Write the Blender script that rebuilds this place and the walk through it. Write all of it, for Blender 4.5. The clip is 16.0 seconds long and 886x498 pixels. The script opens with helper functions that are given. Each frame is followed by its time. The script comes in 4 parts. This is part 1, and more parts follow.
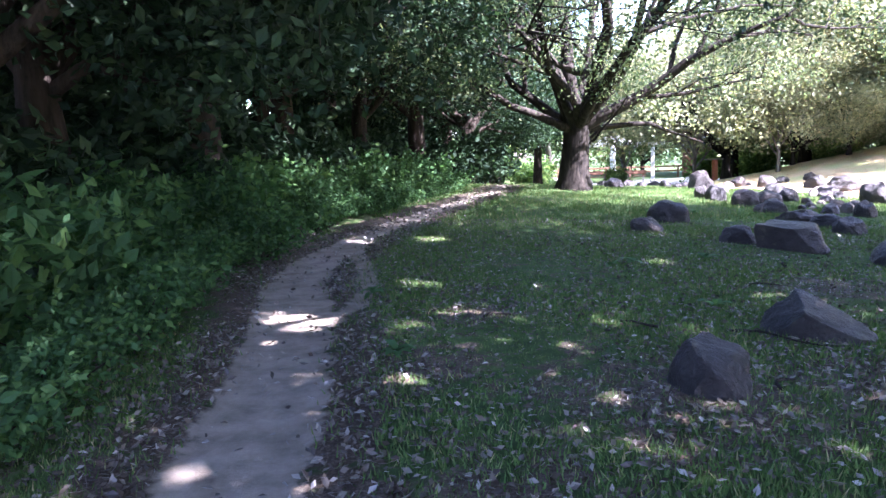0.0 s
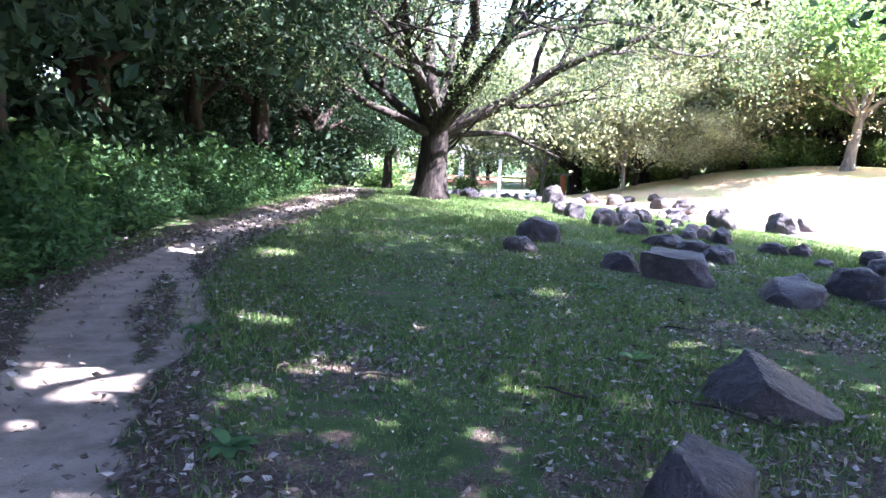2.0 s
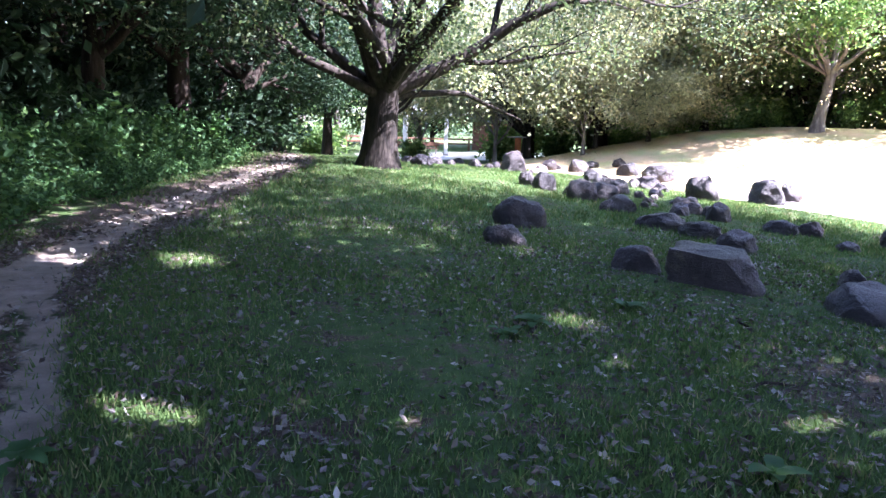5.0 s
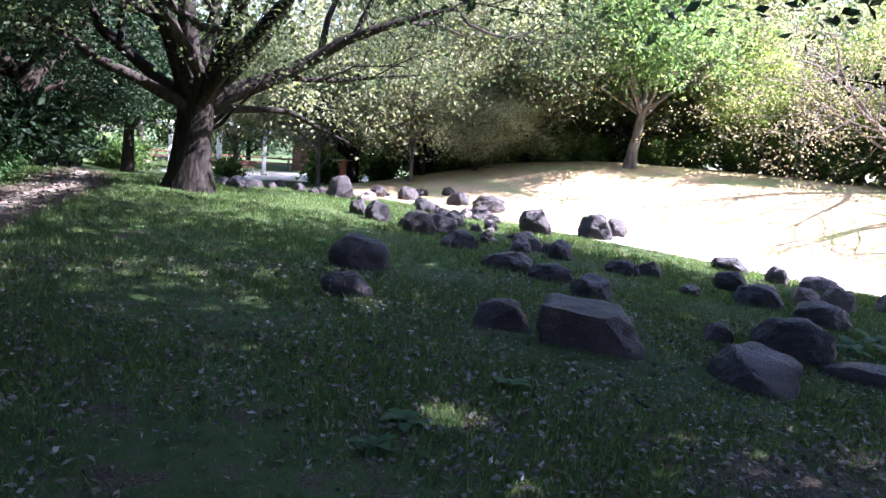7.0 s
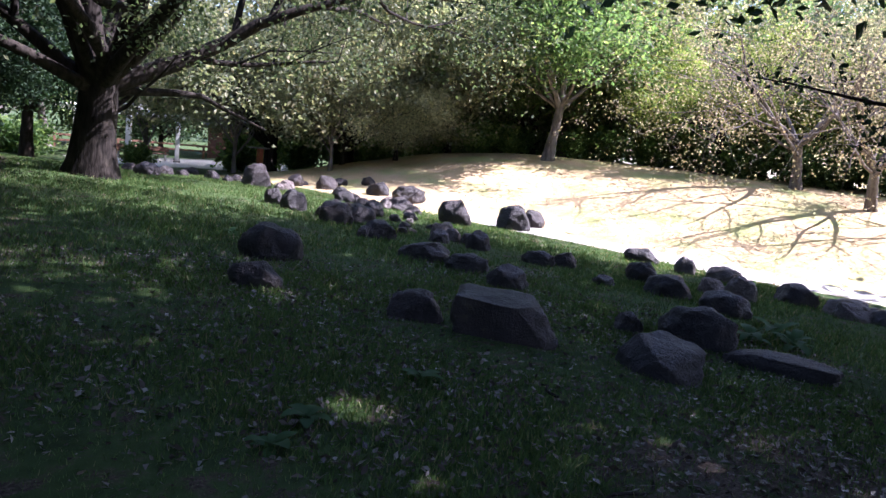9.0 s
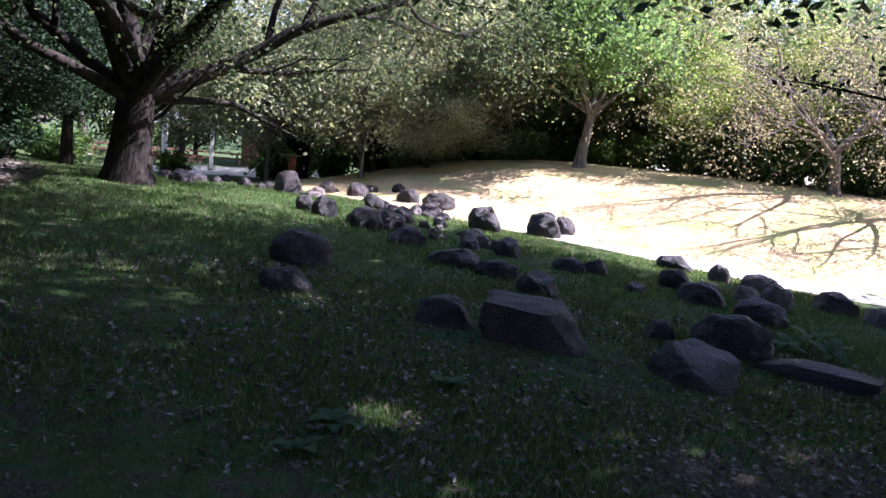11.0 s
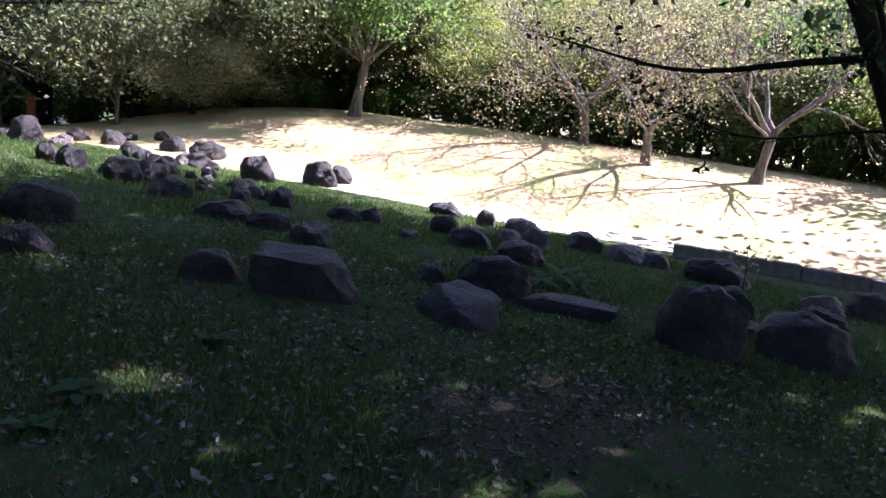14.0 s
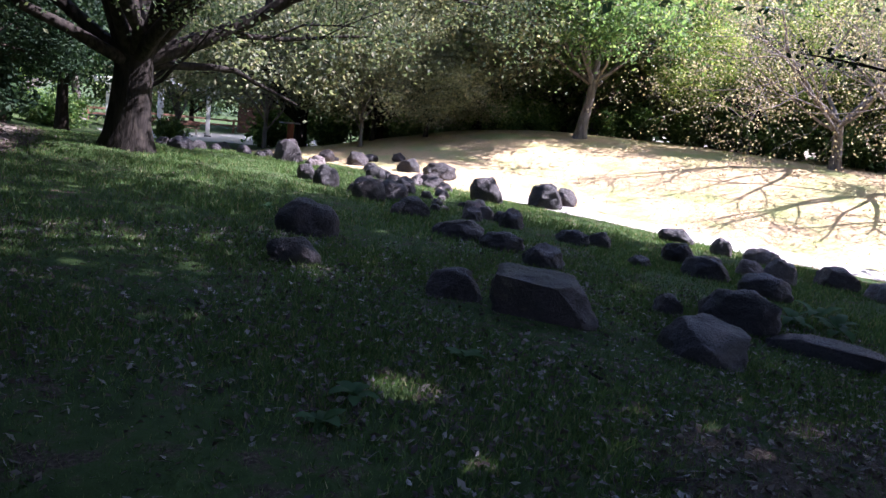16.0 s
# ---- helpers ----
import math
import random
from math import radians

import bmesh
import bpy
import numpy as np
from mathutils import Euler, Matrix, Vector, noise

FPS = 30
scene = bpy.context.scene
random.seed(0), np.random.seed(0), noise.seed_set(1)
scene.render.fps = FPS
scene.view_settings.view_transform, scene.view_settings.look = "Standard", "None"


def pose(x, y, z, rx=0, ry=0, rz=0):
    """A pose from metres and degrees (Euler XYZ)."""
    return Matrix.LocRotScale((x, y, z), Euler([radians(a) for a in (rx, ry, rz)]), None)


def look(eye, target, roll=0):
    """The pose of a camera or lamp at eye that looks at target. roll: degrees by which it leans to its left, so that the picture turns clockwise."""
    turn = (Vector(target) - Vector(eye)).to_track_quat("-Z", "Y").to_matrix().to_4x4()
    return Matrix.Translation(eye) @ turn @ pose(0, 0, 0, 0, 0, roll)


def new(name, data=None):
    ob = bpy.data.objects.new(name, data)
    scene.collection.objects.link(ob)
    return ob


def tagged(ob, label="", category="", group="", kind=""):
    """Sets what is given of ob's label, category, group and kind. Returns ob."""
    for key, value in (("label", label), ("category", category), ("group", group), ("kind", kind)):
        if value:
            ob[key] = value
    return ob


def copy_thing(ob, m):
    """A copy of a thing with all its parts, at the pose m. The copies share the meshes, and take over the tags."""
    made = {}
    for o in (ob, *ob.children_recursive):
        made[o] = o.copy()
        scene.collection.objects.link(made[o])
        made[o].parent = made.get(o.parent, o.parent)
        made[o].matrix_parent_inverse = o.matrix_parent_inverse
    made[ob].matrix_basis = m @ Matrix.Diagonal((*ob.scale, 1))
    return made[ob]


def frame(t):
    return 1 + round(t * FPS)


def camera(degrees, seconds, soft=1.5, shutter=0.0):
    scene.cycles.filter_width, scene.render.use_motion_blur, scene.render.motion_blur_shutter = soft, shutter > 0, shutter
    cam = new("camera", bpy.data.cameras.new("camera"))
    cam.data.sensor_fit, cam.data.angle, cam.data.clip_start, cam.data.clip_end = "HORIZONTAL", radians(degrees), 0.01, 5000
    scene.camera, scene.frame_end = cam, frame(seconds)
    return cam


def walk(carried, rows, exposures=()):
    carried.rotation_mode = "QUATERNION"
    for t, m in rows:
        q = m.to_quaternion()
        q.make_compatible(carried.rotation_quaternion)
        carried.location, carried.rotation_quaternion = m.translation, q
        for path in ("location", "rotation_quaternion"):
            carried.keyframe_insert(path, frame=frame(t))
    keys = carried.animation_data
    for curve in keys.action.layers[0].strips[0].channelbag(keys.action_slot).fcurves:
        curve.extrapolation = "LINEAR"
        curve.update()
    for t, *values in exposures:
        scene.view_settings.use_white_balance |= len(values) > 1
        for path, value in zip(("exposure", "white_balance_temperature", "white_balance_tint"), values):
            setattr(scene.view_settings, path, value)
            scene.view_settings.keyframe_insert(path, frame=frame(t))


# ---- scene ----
cam = camera(63.6, 16.0)
PATH = [
    (0, look((0.196, 0.159, 1.636), (0.119, 2.139, 1.364), -2.1)),
    (0.5, look((0.136, 0.603, 1.619), (0.313, 2.578, 1.351), -0.2)),
    (1, look((0.046, 1.04, 1.645), (0.327, 2.999, 1.353), 1.3)),
    (1.5, look((0.049, 1.514, 1.653), (0.199, 3.488, 1.37), 1.2)),
    (2, look((-0.013, 1.985, 1.626), (0.355, 3.932, 1.358), 2.1)),
    (2.5, look((-0.085, 2.444, 1.665), (0.419, 4.347, 1.31), 2.3)),
    (3, look((-0.135, 2.992, 1.683), (0.167, 4.949, 1.405), 0.3)),
    (3.5, look((-0.123, 3.376, 1.655), (0.334, 5.301, 1.366), -0.3)),
    (4, look((-0.096, 3.666, 1.7), (0.402, 5.57, 1.343), 1.2)),
    (6.5, look((0.382, 5.795, 1.744), (1.127, 7.619, 1.401), 4.7)),
    (7, look((0.365, 6.013, 1.77), (1.364, 7.722, 1.483), 4.8)),
    (7.5, look((0.43, 6.084, 1.773), (1.551, 7.711, 1.465), 7.4)),
    (8, look((0.474, 6.064, 1.775), (1.596, 7.694, 1.48), 5.4)),
    (8.5, look((0.501, 6.07, 1.759), (1.689, 7.653, 1.466), 5.9)),
    (11, look((0.546, 6.084, 1.729), (1.656, 7.724, 1.449), 5.7)),
    (11.5, look((0.553, 6.08, 1.732), (1.721, 7.681, 1.464), 7.0)),
    (12, look((0.572, 6.081, 1.726), (1.759, 7.672, 1.478), 5.7)),
    (12.5, look((0.581, 6.085, 1.729), (1.774, 7.664, 1.444), 5.2)),
    (13, look((0.606, 6.075, 1.723), (1.908, 7.56, 1.405), 5.5)),
    (13.5, look((0.636, 6.061, 1.723), (2.042, 7.444, 1.391), 6.0)),
    (14, look((0.668, 6.06, 1.716), (2.219, 7.272, 1.364), 6.7)),
    (14.5, look((0.647, 6.079, 1.72), (2.175, 7.324, 1.383), 7.8)),
    (15, look((0.627, 6.093, 1.718), (2.083, 7.423, 1.384), 7.8)),
    (15.5, look((0.571, 6.131, 1.719), (1.886, 7.595, 1.363), 6.9)),
    (16, look((0.437, 6.204, 1.731), (1.558, 7.82, 1.369), 6.4)),
]
walk(cam, PATH, [(0.0, 4.15, 5450, 34), (0.5, 4.45, 5500, 34), (2.0, 4.5, 5500, 34), (3.5, 4.4, 5500, 34), (4.2, 4.2, 5450, 34), (6.5, 3.35, 5450, 34), (7.0, 3.15, 5500, 34), (8.0, 2.33, 5550, 34), (16.0, 2.25, 5570, 34)])

# ---------- world, sun ----------
SUN_DIR = Vector((0.60, -0.32, 0.73)).normalized()
world = bpy.data.worlds.new("sky")
scene.world = world
world.use_nodes = True
wn = world.node_tree.nodes
sky = wn.new("ShaderNodeTexSky")
sky.sky_type, sky.sun_disc = "NISHITA", False
sky.sun_elevation = math.asin(SUN_DIR.z)
sky.sun_rotation = math.atan2(SUN_DIR.x, SUN_DIR.y)
world.node_tree.links.new(sky.outputs[0], wn["Background"].inputs[0])
wn["Background"].inputs[1].default_value = 0.1
sun = new("sun", bpy.data.lights.new("sun", "SUN"))
sun.data.energy, sun.data.angle, sun.data.color = 5.0, radians(0.5), (1.0, 0.95, 0.86)
sun.matrix_world = look((0, 0, 30), Vector((0, 0, 30)) - SUN_DIR)


# ---------- materials ----------
def material(name, rough=0.8, spec=0.3):
    m = bpy.data.materials.new(name)
    m.use_nodes = True
    b = m.node_tree.nodes["Principled BSDF"]
    b.inputs["Roughness"].default_value = rough
    b.inputs["Specular IOR Level"].default_value = spec
    return m, m.node_tree.nodes, m.node_tree.links, b


def noise_node(n, l, scale, detail=4.0, rough=0.6, coord="Object", stretch=None):
    c = n.new("ShaderNodeTexCoord")
    t = n.new("ShaderNodeTexNoise")
    t.inputs["Scale"].default_value, t.inputs["Detail"].default_value = scale, detail
    t.inputs["Roughness"].default_value = rough
    if stretch:
        mp = n.new("ShaderNodeMapping")
        mp.inputs["Scale"].default_value = stretch
        l.new(c.outputs[coord], mp.inputs[0])
        l.new(mp.outputs[0], t.inputs[0])
    else:
        l.new(c.outputs[coord], t.inputs[0])
    return t.outputs[0]


def ramp(n, l, src, stops):
    r = n.new("ShaderNodeValToRGB")
    e = r.color_ramp.elements
    while len(e) < len(stops):
        e.new(0.5)
    for k, (p, c) in zip(e, stops):
        k.position, k.color = p, (*c, 1)
    l.new(src, r.inputs[0])
    return r.outputs[0]


def mixed(n, l, fac, a, b, mode="MIX"):
    x = n.new("ShaderNodeMix")
    x.data_type, x.blend_type = "RGBA", mode
    for s, v in ((x.inputs[0], fac), (x.inputs[6], a), (x.inputs[7], b)):
        if isinstance(v, bpy.types.NodeSocket):
            l.new(v, s)
        else:
            s.default_value = v
    return x.outputs[2]


def maths(n, l, op, a, b=0.0, clamp=False):
    x = n.new("ShaderNodeMath")
    x.operation, x.use_clamp = op, clamp
    for s, v in ((x.inputs[0], a), (x.inputs[1], b)):
        if isinstance(v, bpy.types.NodeSocket):
            l.new(v, s)
        else:
            s.default_value = v
    return x.outputs[0]


def bump(n, l, b, height, strength, dist=0.05):
    x = n.new("ShaderNodeBump")
    x.inputs["Strength"].default_value, x.inputs["Distance"].default_value = strength, dist
    l.new(height, x.inputs["Height"])
    l.new(x.outputs[0], b.inputs["Normal"])


def attribute(n, name):
    a = n.new("ShaderNodeAttribute")
    a.attribute_name = name
    return a.outputs["Fac"]


def ground_material():
    m, n, l, b = material("ground_soil_and_grass", 0.95, 0.15)
    big = noise_node(n, l, 0.6, 4)
    mid = noise_node(n, l, 4.0, 5)
    fine = noise_node(n, l, 45.0, 4, 0.75)
    grass = ramp(n, l, mid, [(0.3, (0.026, 0.045, 0.015)), (0.5, (0.045, 0.08, 0.023)), (0.7, (0.08, 0.115, 0.036))])
    litter = ramp(n, l, fine, [(0.3, (0.03, 0.022, 0.017)), (0.5, (0.068, 0.052, 0.039)), (0.62, (0.125, 0.097, 0.076)), (0.75, (0.25, 0.21, 0.17))])
    dirt = ramp(n, l, mid, [(0.25, (0.17, 0.14, 0.11)), (0.55, (0.34, 0.29, 0.235)), (0.8, (0.45, 0.39, 0.32))])
    dirt = mixed(n, l, 0.3, dirt, litter)
    dry = ramp(n, l, fine, [(0.25, (0.28, 0.17, 0.09)), (0.45, (0.5, 0.36, 0.2)), (0.7, (0.62, 0.49, 0.28))])
    dry = mixed(n, l, ramp(n, l, big, [(0.45, (0, 0, 0)), (0.65, (1, 1, 1))]), dry, (0.36, 0.37, 0.15, 1))
    gravel = ramp(n, l, fine, [(0.3, (0.4, 0.37, 0.32)), (0.7, (0.68, 0.64, 0.57))])
    worn = maths(n, l, "ADD", attribute(n, "worn"), maths(n, l, "MULTIPLY", maths(n, l, "SUBTRACT", mid, 0.5), 2.6))
    c = mixed(n, l, ramp(n, l, worn, [(0.35, (0, 0, 0)), (0.6, (1, 1, 1))]), grass, litter)
    for name, colour, wob in (("trail", dirt, 1.5), ("dry", dry, 0.5), ("gravel", gravel, 0.3)):
        f = maths(n, l, "ADD", attribute(n, name), maths(n, l, "MULTIPLY", maths(n, l, "SUBTRACT", mid, 0.5), wob))
        c = mixed(n, l, ramp(n, l, f, [(0.38, (0, 0, 0)), (0.62, (1, 1, 1))]), c, colour)
    l.new(c, b.inputs["Base Color"])
    bump(n, l, b, maths(n, l, "ADD", fine, maths(n, l, "MULTIPLY", mid, 2.0)), 0.6, 0.03)
    return m


def rock_material(name, dark, light, moss):
    m, n, l, b = material(name, 0.5, 0.45)
    big = noise_node(n, l, 2.2, 6, 0.65)
    fine = noise_node(n, l, 38.0, 4, 0.7)
    c = ramp(n, l, big, [(0.3, dark), (0.7, light)])
    c = mixed(n, l, 0.55, c, ramp(n, l, fine, [(0.3, (0.25, 0.24, 0.25)), (0.7, (1, 0.98, 0.97))]), "MULTIPLY")
    patch = noise_node(n, l, 3.1, 5, 0.6, stretch=(1.3, 0.7, 1.9))
    c = mixed(n, l, ramp(n, l, patch, [(0.6, (0, 0, 0)), (0.72, (0.8, 0.8, 0.8))]), c, (*moss, 1))
    oi = n.new("ShaderNodeObjectInfo")
    hue = ramp(n, l, oi.outputs["Random"], [(0.0, (0.7, 0.7, 0.75)), (0.5, (1.0, 0.95, 0.95)), (1.0, (1.25, 1.1, 1.05))])
    c = mixed(n, l, 1.0, c, hue, "MULTIPLY")
    l.new(c, b.inputs["Base Color"])
    bump(n, l, b, maths(n, l, "ADD", fine, maths(n, l, "MULTIPLY", big, 3.0)), 0.9, 0.045)
    return m


def bark_material(name, dark, light, scale=9.0):
    m, n, l, b = material(name, 0.9, 0.15)
    ridge = noise_node(n, l, scale, 5, 0.65, stretch=(1, 1, 0.18))
    spots = noise_node(n, l, 2.5, 4)
    c = ramp(n, l, ridge, [(0.35, dark), (0.65, light)])
    c = mixed(n, l, ramp(n, l, spots, [(0.55, (0, 0, 0)), (0.75, (0.6, 0.6, 0.6))]), c, (light[0] * 1.3, light[1] * 1.35, light[2] * 1.2, 1))
    l.new(c, b.inputs["Base Color"])
    bump(n, l, b, ridge, 0.9, 0.04)
    return m


def leaf_material(name, stops, trans=0.45, rough=0.62, spec=0.18):
    m, n, l, b = material(name, rough, spec)
    geo = n.new("ShaderNodeNewGeometry")
    c = ramp(n, l, geo.outputs["Random Per Island"], stops)
    l.new(c, b.inputs["Base Color"])
    t = n.new("ShaderNodeBsdfTranslucent")
    l.new(mixed(n, l, 1.0, c, (1.4, 1.5, 0.95, 1), "MULTIPLY"), t.inputs[0])
    mx = n.new("ShaderNodeMixShader")
    mx.inputs[0].default_value = trans
    l.new(b.outputs[0], mx.inputs[1])
    l.new(t.outputs[0], mx.inputs[2])
    l.new(mx.outputs[0], n["Material Output"].inputs[0])
    return m


def plain_material(name, a, bcol, scale=6.0, rough=0.7, metal=0.0):
    m, n, l, b = material(name, rough, 0.3)
    f = noise_node(n, l, scale, 5, 0.65)
    l.new(ramp(n, l, f, [(0.3, a), (0.7, bcol)]), b.inputs["Base Color"])
    b.inputs["Metallic"].default_value = metal
    bump(n, l, b, f, 0.3, 0.01)
    return m


M_GROUND = ground_material()
M_ROCK = rock_material("basalt_boulder", (0.016, 0.013, 0.014), (0.062, 0.054, 0.056), (0.075, 0.08, 0.05))
# paler copy of the rock, with sunlight put into its colour
M_ROCK_PALE = rock_material("sunlit_pale_boulder", (0.10, 0.085, 0.08), (0.27, 0.235, 0.215), (0.17, 0.17, 0.12))
# shade on the lawn tree's trunk is put into this near-black bark colour
M_BARK = bark_material("shade_dark_furrowed_bark", (0.008, 0.007, 0.006), (0.038, 0.031, 0.026))
# rough brown-black bark for the woods, shade trees and shrub stems
M_BARK_BLACKISH = bark_material("blackish_bark", (0.015, 0.012, 0.01), (0.05, 0.038, 0.03))
M_BARK_PALE = bark_material("pale_cherry_bark", (0.09, 0.075, 0.068), (0.25, 0.22, 0.2), 6.0)
# the shade of the woods is put into this very dark leaf colour
M_LEAF_DARK = leaf_material("shade_dark_evergreen_leaf", [(0.0, (0.012, 0.028, 0.016)), (0.6, (0.024, 0.05, 0.025)), (1.0, (0.045, 0.08, 0.036))], 0.25)
M_LEAF_MAIN = leaf_material("broad_tree_leaf", [(0.0, (0.045, 0.068, 0.038)), (0.6, (0.09, 0.122, 0.066)), (1.0, (0.17, 0.185, 0.1))])
M_LEAF_WOODS = leaf_material("mixed_woods_leaf", [(0.0, (0.055, 0.09, 0.042)), (0.6, (0.1, 0.15, 0.07)), (1.0, (0.18, 0.21, 0.1))], 0.5)
M_LEAF_OLIVE = leaf_material("olive_autumn_leaf", [(0.0, (0.13, 0.15, 0.09)), (0.5, (0.22, 0.235, 0.15)), (0.85, (0.3, 0.29, 0.19)), (1.0, (0.4, 0.34, 0.21))])
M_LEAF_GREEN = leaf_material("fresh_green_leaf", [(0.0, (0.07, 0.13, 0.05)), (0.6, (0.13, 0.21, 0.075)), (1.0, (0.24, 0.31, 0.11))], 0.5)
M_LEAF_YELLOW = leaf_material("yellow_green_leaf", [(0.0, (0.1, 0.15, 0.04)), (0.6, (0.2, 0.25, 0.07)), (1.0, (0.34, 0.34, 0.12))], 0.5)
M_LEAF_RUST = leaf_material("rusty_cherry_leaf", [(0.0, (0.2, 0.12, 0.08)), (0.5, (0.33, 0.24, 0.17)), (1.0, (0.44, 0.37, 0.28))])
M_LEAF_PALE = leaf_material("pale_yellow_cherry_leaf", [(0.0, (0.22, 0.16, 0.11)), (0.5, (0.36, 0.3, 0.21)), (1.0, (0.5, 0.45, 0.35))])
M_HERB = leaf_material("shaded_herb_leaf", [(0.0, (0.03, 0.07, 0.03)), (0.6, (0.055, 0.12, 0.045)), (1.0, (0.1, 0.18, 0.06))], 0.4)
M_GRASS = leaf_material("grass_blade", [(0.0, (0.055, 0.1, 0.032)), (0.55, (0.08, 0.14, 0.043)), (0.9, (0.13, 0.18, 0.065)), (1.0, (0.3, 0.25, 0.15))], 0.35)
M_LITTER = leaf_material("fallen_dry_leaf", [(0.0, (0.03, 0.022, 0.018)), (0.5, (0.08, 0.06, 0.046)), (0.85, (0.15, 0.125, 0.105)), (1.0, (0.32, 0.29, 0.27))], 0.1, 0.36, 0.5)
M_STRAW = leaf_material("dry_straw", [(0.0, (0.16, 0.13, 0.07)), (1.0, (0.36, 0.3, 0.17))], 0.2)
M_WHITE = plain_material("white_painted_timber", (0.62, 0.6, 0.56), (0.8, 0.78, 0.74), 5.0, 0.6)
M_BROWN = plain_material("brown_stained_timber", (0.10, 0.05, 0.035), (0.2, 0.1, 0.065), 8.0, 0.7)
M_RED = plain_material("faded_orange_paint", (0.3, 0.09, 0.05), (0.45, 0.15, 0.09), 8.0, 0.6)
M_CONCRETE = plain_material("weathered_concrete", (0.16, 0.15, 0.14), (0.32, 0.3, 0.28), 7.0, 0.9)
M_ROOF = plain_material("dark_roof_sheet", (0.05, 0.05, 0.055), (0.1, 0.1, 0.11), 4.0, 0.6)


# ---------- mesh helpers ----------
def raw_mesh(name, co, faces, mat, smooth=True):
    """A mesh from arrays: co (n, 3) and faces (m, k)."""
    co, faces = np.asarray(co, np.float32), np.asarray(faces, np.int32)
    me = bpy.data.meshes.new(name)
    k = faces.shape[1]
    me.vertices.add(len(co))
    me.vertices.foreach_set("co", co.ravel())
    me.loops.add(faces.size)
    me.loops.foreach_set("vertex_index", faces.ravel())
    me.polygons.add(len(faces))
    me.polygons.foreach_set("loop_start", np.arange(0, faces.size, k, dtype=np.int32))
    me.polygons.foreach_set("loop_total", np.full(len(faces), k, np.int32))
    me.polygons.foreach_set("use_smooth", np.full(len(faces), smooth))
    me.update(calc_edges=True)
    me.materials.append(mat)
    return me


def part_mesh(name, me, parent, label=""):
    ob = new(name, me)
    ob.parent = parent
    return tagged(ob, label)


def part(name, bm, mat, parent, label=""):
    me = bpy.data.meshes.new(name)
    bm.to_mesh(me)
    bm.free()
    me.materials.append(mat)
    return part_mesh(name, me, parent, label)


def thing(name, m, label, category, group="", kind=""):
    ob = new(name)
    ob.matrix_world = m
    return tagged(ob, label, category, group, kind)


def box(bm, x0, y0, z0, x1, y1, z1, bevel=0.01):
    made = bmesh.ops.create_cube(bm, size=1.0)["verts"]
    bmesh.ops.scale(bm, vec=(x1 - x0, y1 - y0, z1 - z0), verts=made)
    bmesh.ops.translate(bm, vec=((x0 + x1) / 2, (y0 + y1) / 2, (z0 + z1) / 2), verts=made)
    if bevel:
        edges = list({e for v in made for e in v.link_edges})
        bmesh.ops.bevel(bm, geom=edges, offset=bevel, segments=1, affect="EDGES")


def boxes(*dims, bevel=0.01):
    bm = bmesh.new()
    for d in dims:
        box(bm, *d, bevel=bevel)
    return bm


# ---------- terrain ----------
def step(a, b, v):
    t = np.clip((v - a) / (b - a), 0, 1)
    return t * t * (3 - 2 * t)


def foot(y):
    return np.maximum(8.5, 17.1 - 0.36 * (y - 8.4))


def height(x, y):
    x, y = np.asarray(x, float), np.asarray(y, float)
    xf = foot(y)
    z = 0.012 * np.clip(y, -5, 24) - 0.05 * np.maximum(0, np.minimum(x, xf) - 1)
    z = z - step(26, 46, y) * step(-6, 4, x)
    z = z + 1.85 * step(0, 13, x - xf) * (1 - step(30, 46, y))
    return z + 1.2 * step(0, 6, -3.2 - x + 0.14 * (y - 8))


def line_distance(x, y, pts):
    best = np.full(np.shape(x), 1e9)
    for (ax, ay), (bx, by) in zip(pts, pts[1:]):
        dx, dy = bx - ax, by - ay
        t = np.clip(((x - ax) * dx + (y - ay) * dy) / (dx * dx + dy * dy), 0, 1)
        best = np.minimum(best, np.hypot(x - ax - t * dx, y - ay - t * dy))
    return best


TRAIL = [(-0.5, -4), (-0.7, 0.5), (-1.0, 3), (-1.2, 4.8), (-1.55, 7), (-1.93, 8.5), (-2.03, 10), (-1.8, 12.3), (-1.4, 14.5), (-0.8, 17), (0.0, 20), (1.0, 23.5), (1.6, 28), (1.5, 36)]
SIDE = [(-1.7, 12.2), (-1.55, 10.9), (-1.2, 9.5), (-1.0, 8.4), (-1.05, 7.4), (-1.3, 6.2)]
WORN = [(1.5, 4.6, 1.7), (-0.1, 5.2, 0.9), (0.2, 6.9, 0.8), (0.3, 8.0, 0.5), (3.0, 5.0, 1.5), (0.4, 3.0, 1.3), (4.2, 8.2, 1.2), (6.6, 12.2, 0.6), (5.2, 8.0, 1.3)]


def trail_mask(x, y):
    a = 1 - step(0.28, 0.52, line_distance(x, y, TRAIL) * (1 + 0.06 * np.maximum(0, y - 8)))
    return np.maximum(a, 0.85 * (1 - step(0.07, 0.22, line_distance(x, y, SIDE))))


def worn_mask(x, y):
    w = 0.25 * np.ones(np.shape(x))
    for cx, cy, r in WORN:
        w = np.maximum(w, 0.72 * (1 - step(0.0, 1.3, np.hypot(x - cx, y - cy) / r)))
    w = np.maximum(w, 0.8 * (1 - step(0.6, 1.1, line_distance(x, y, TRAIL))))
    return np.maximum(w, step(0.6, 1.6, -2.3 - x + 0.1 * np.maximum(0, y - 8)))


def dry_mask(x, y):
    return step(-0.3, 1.0, x - foot(y)) * (1 - step(30, 38, y))


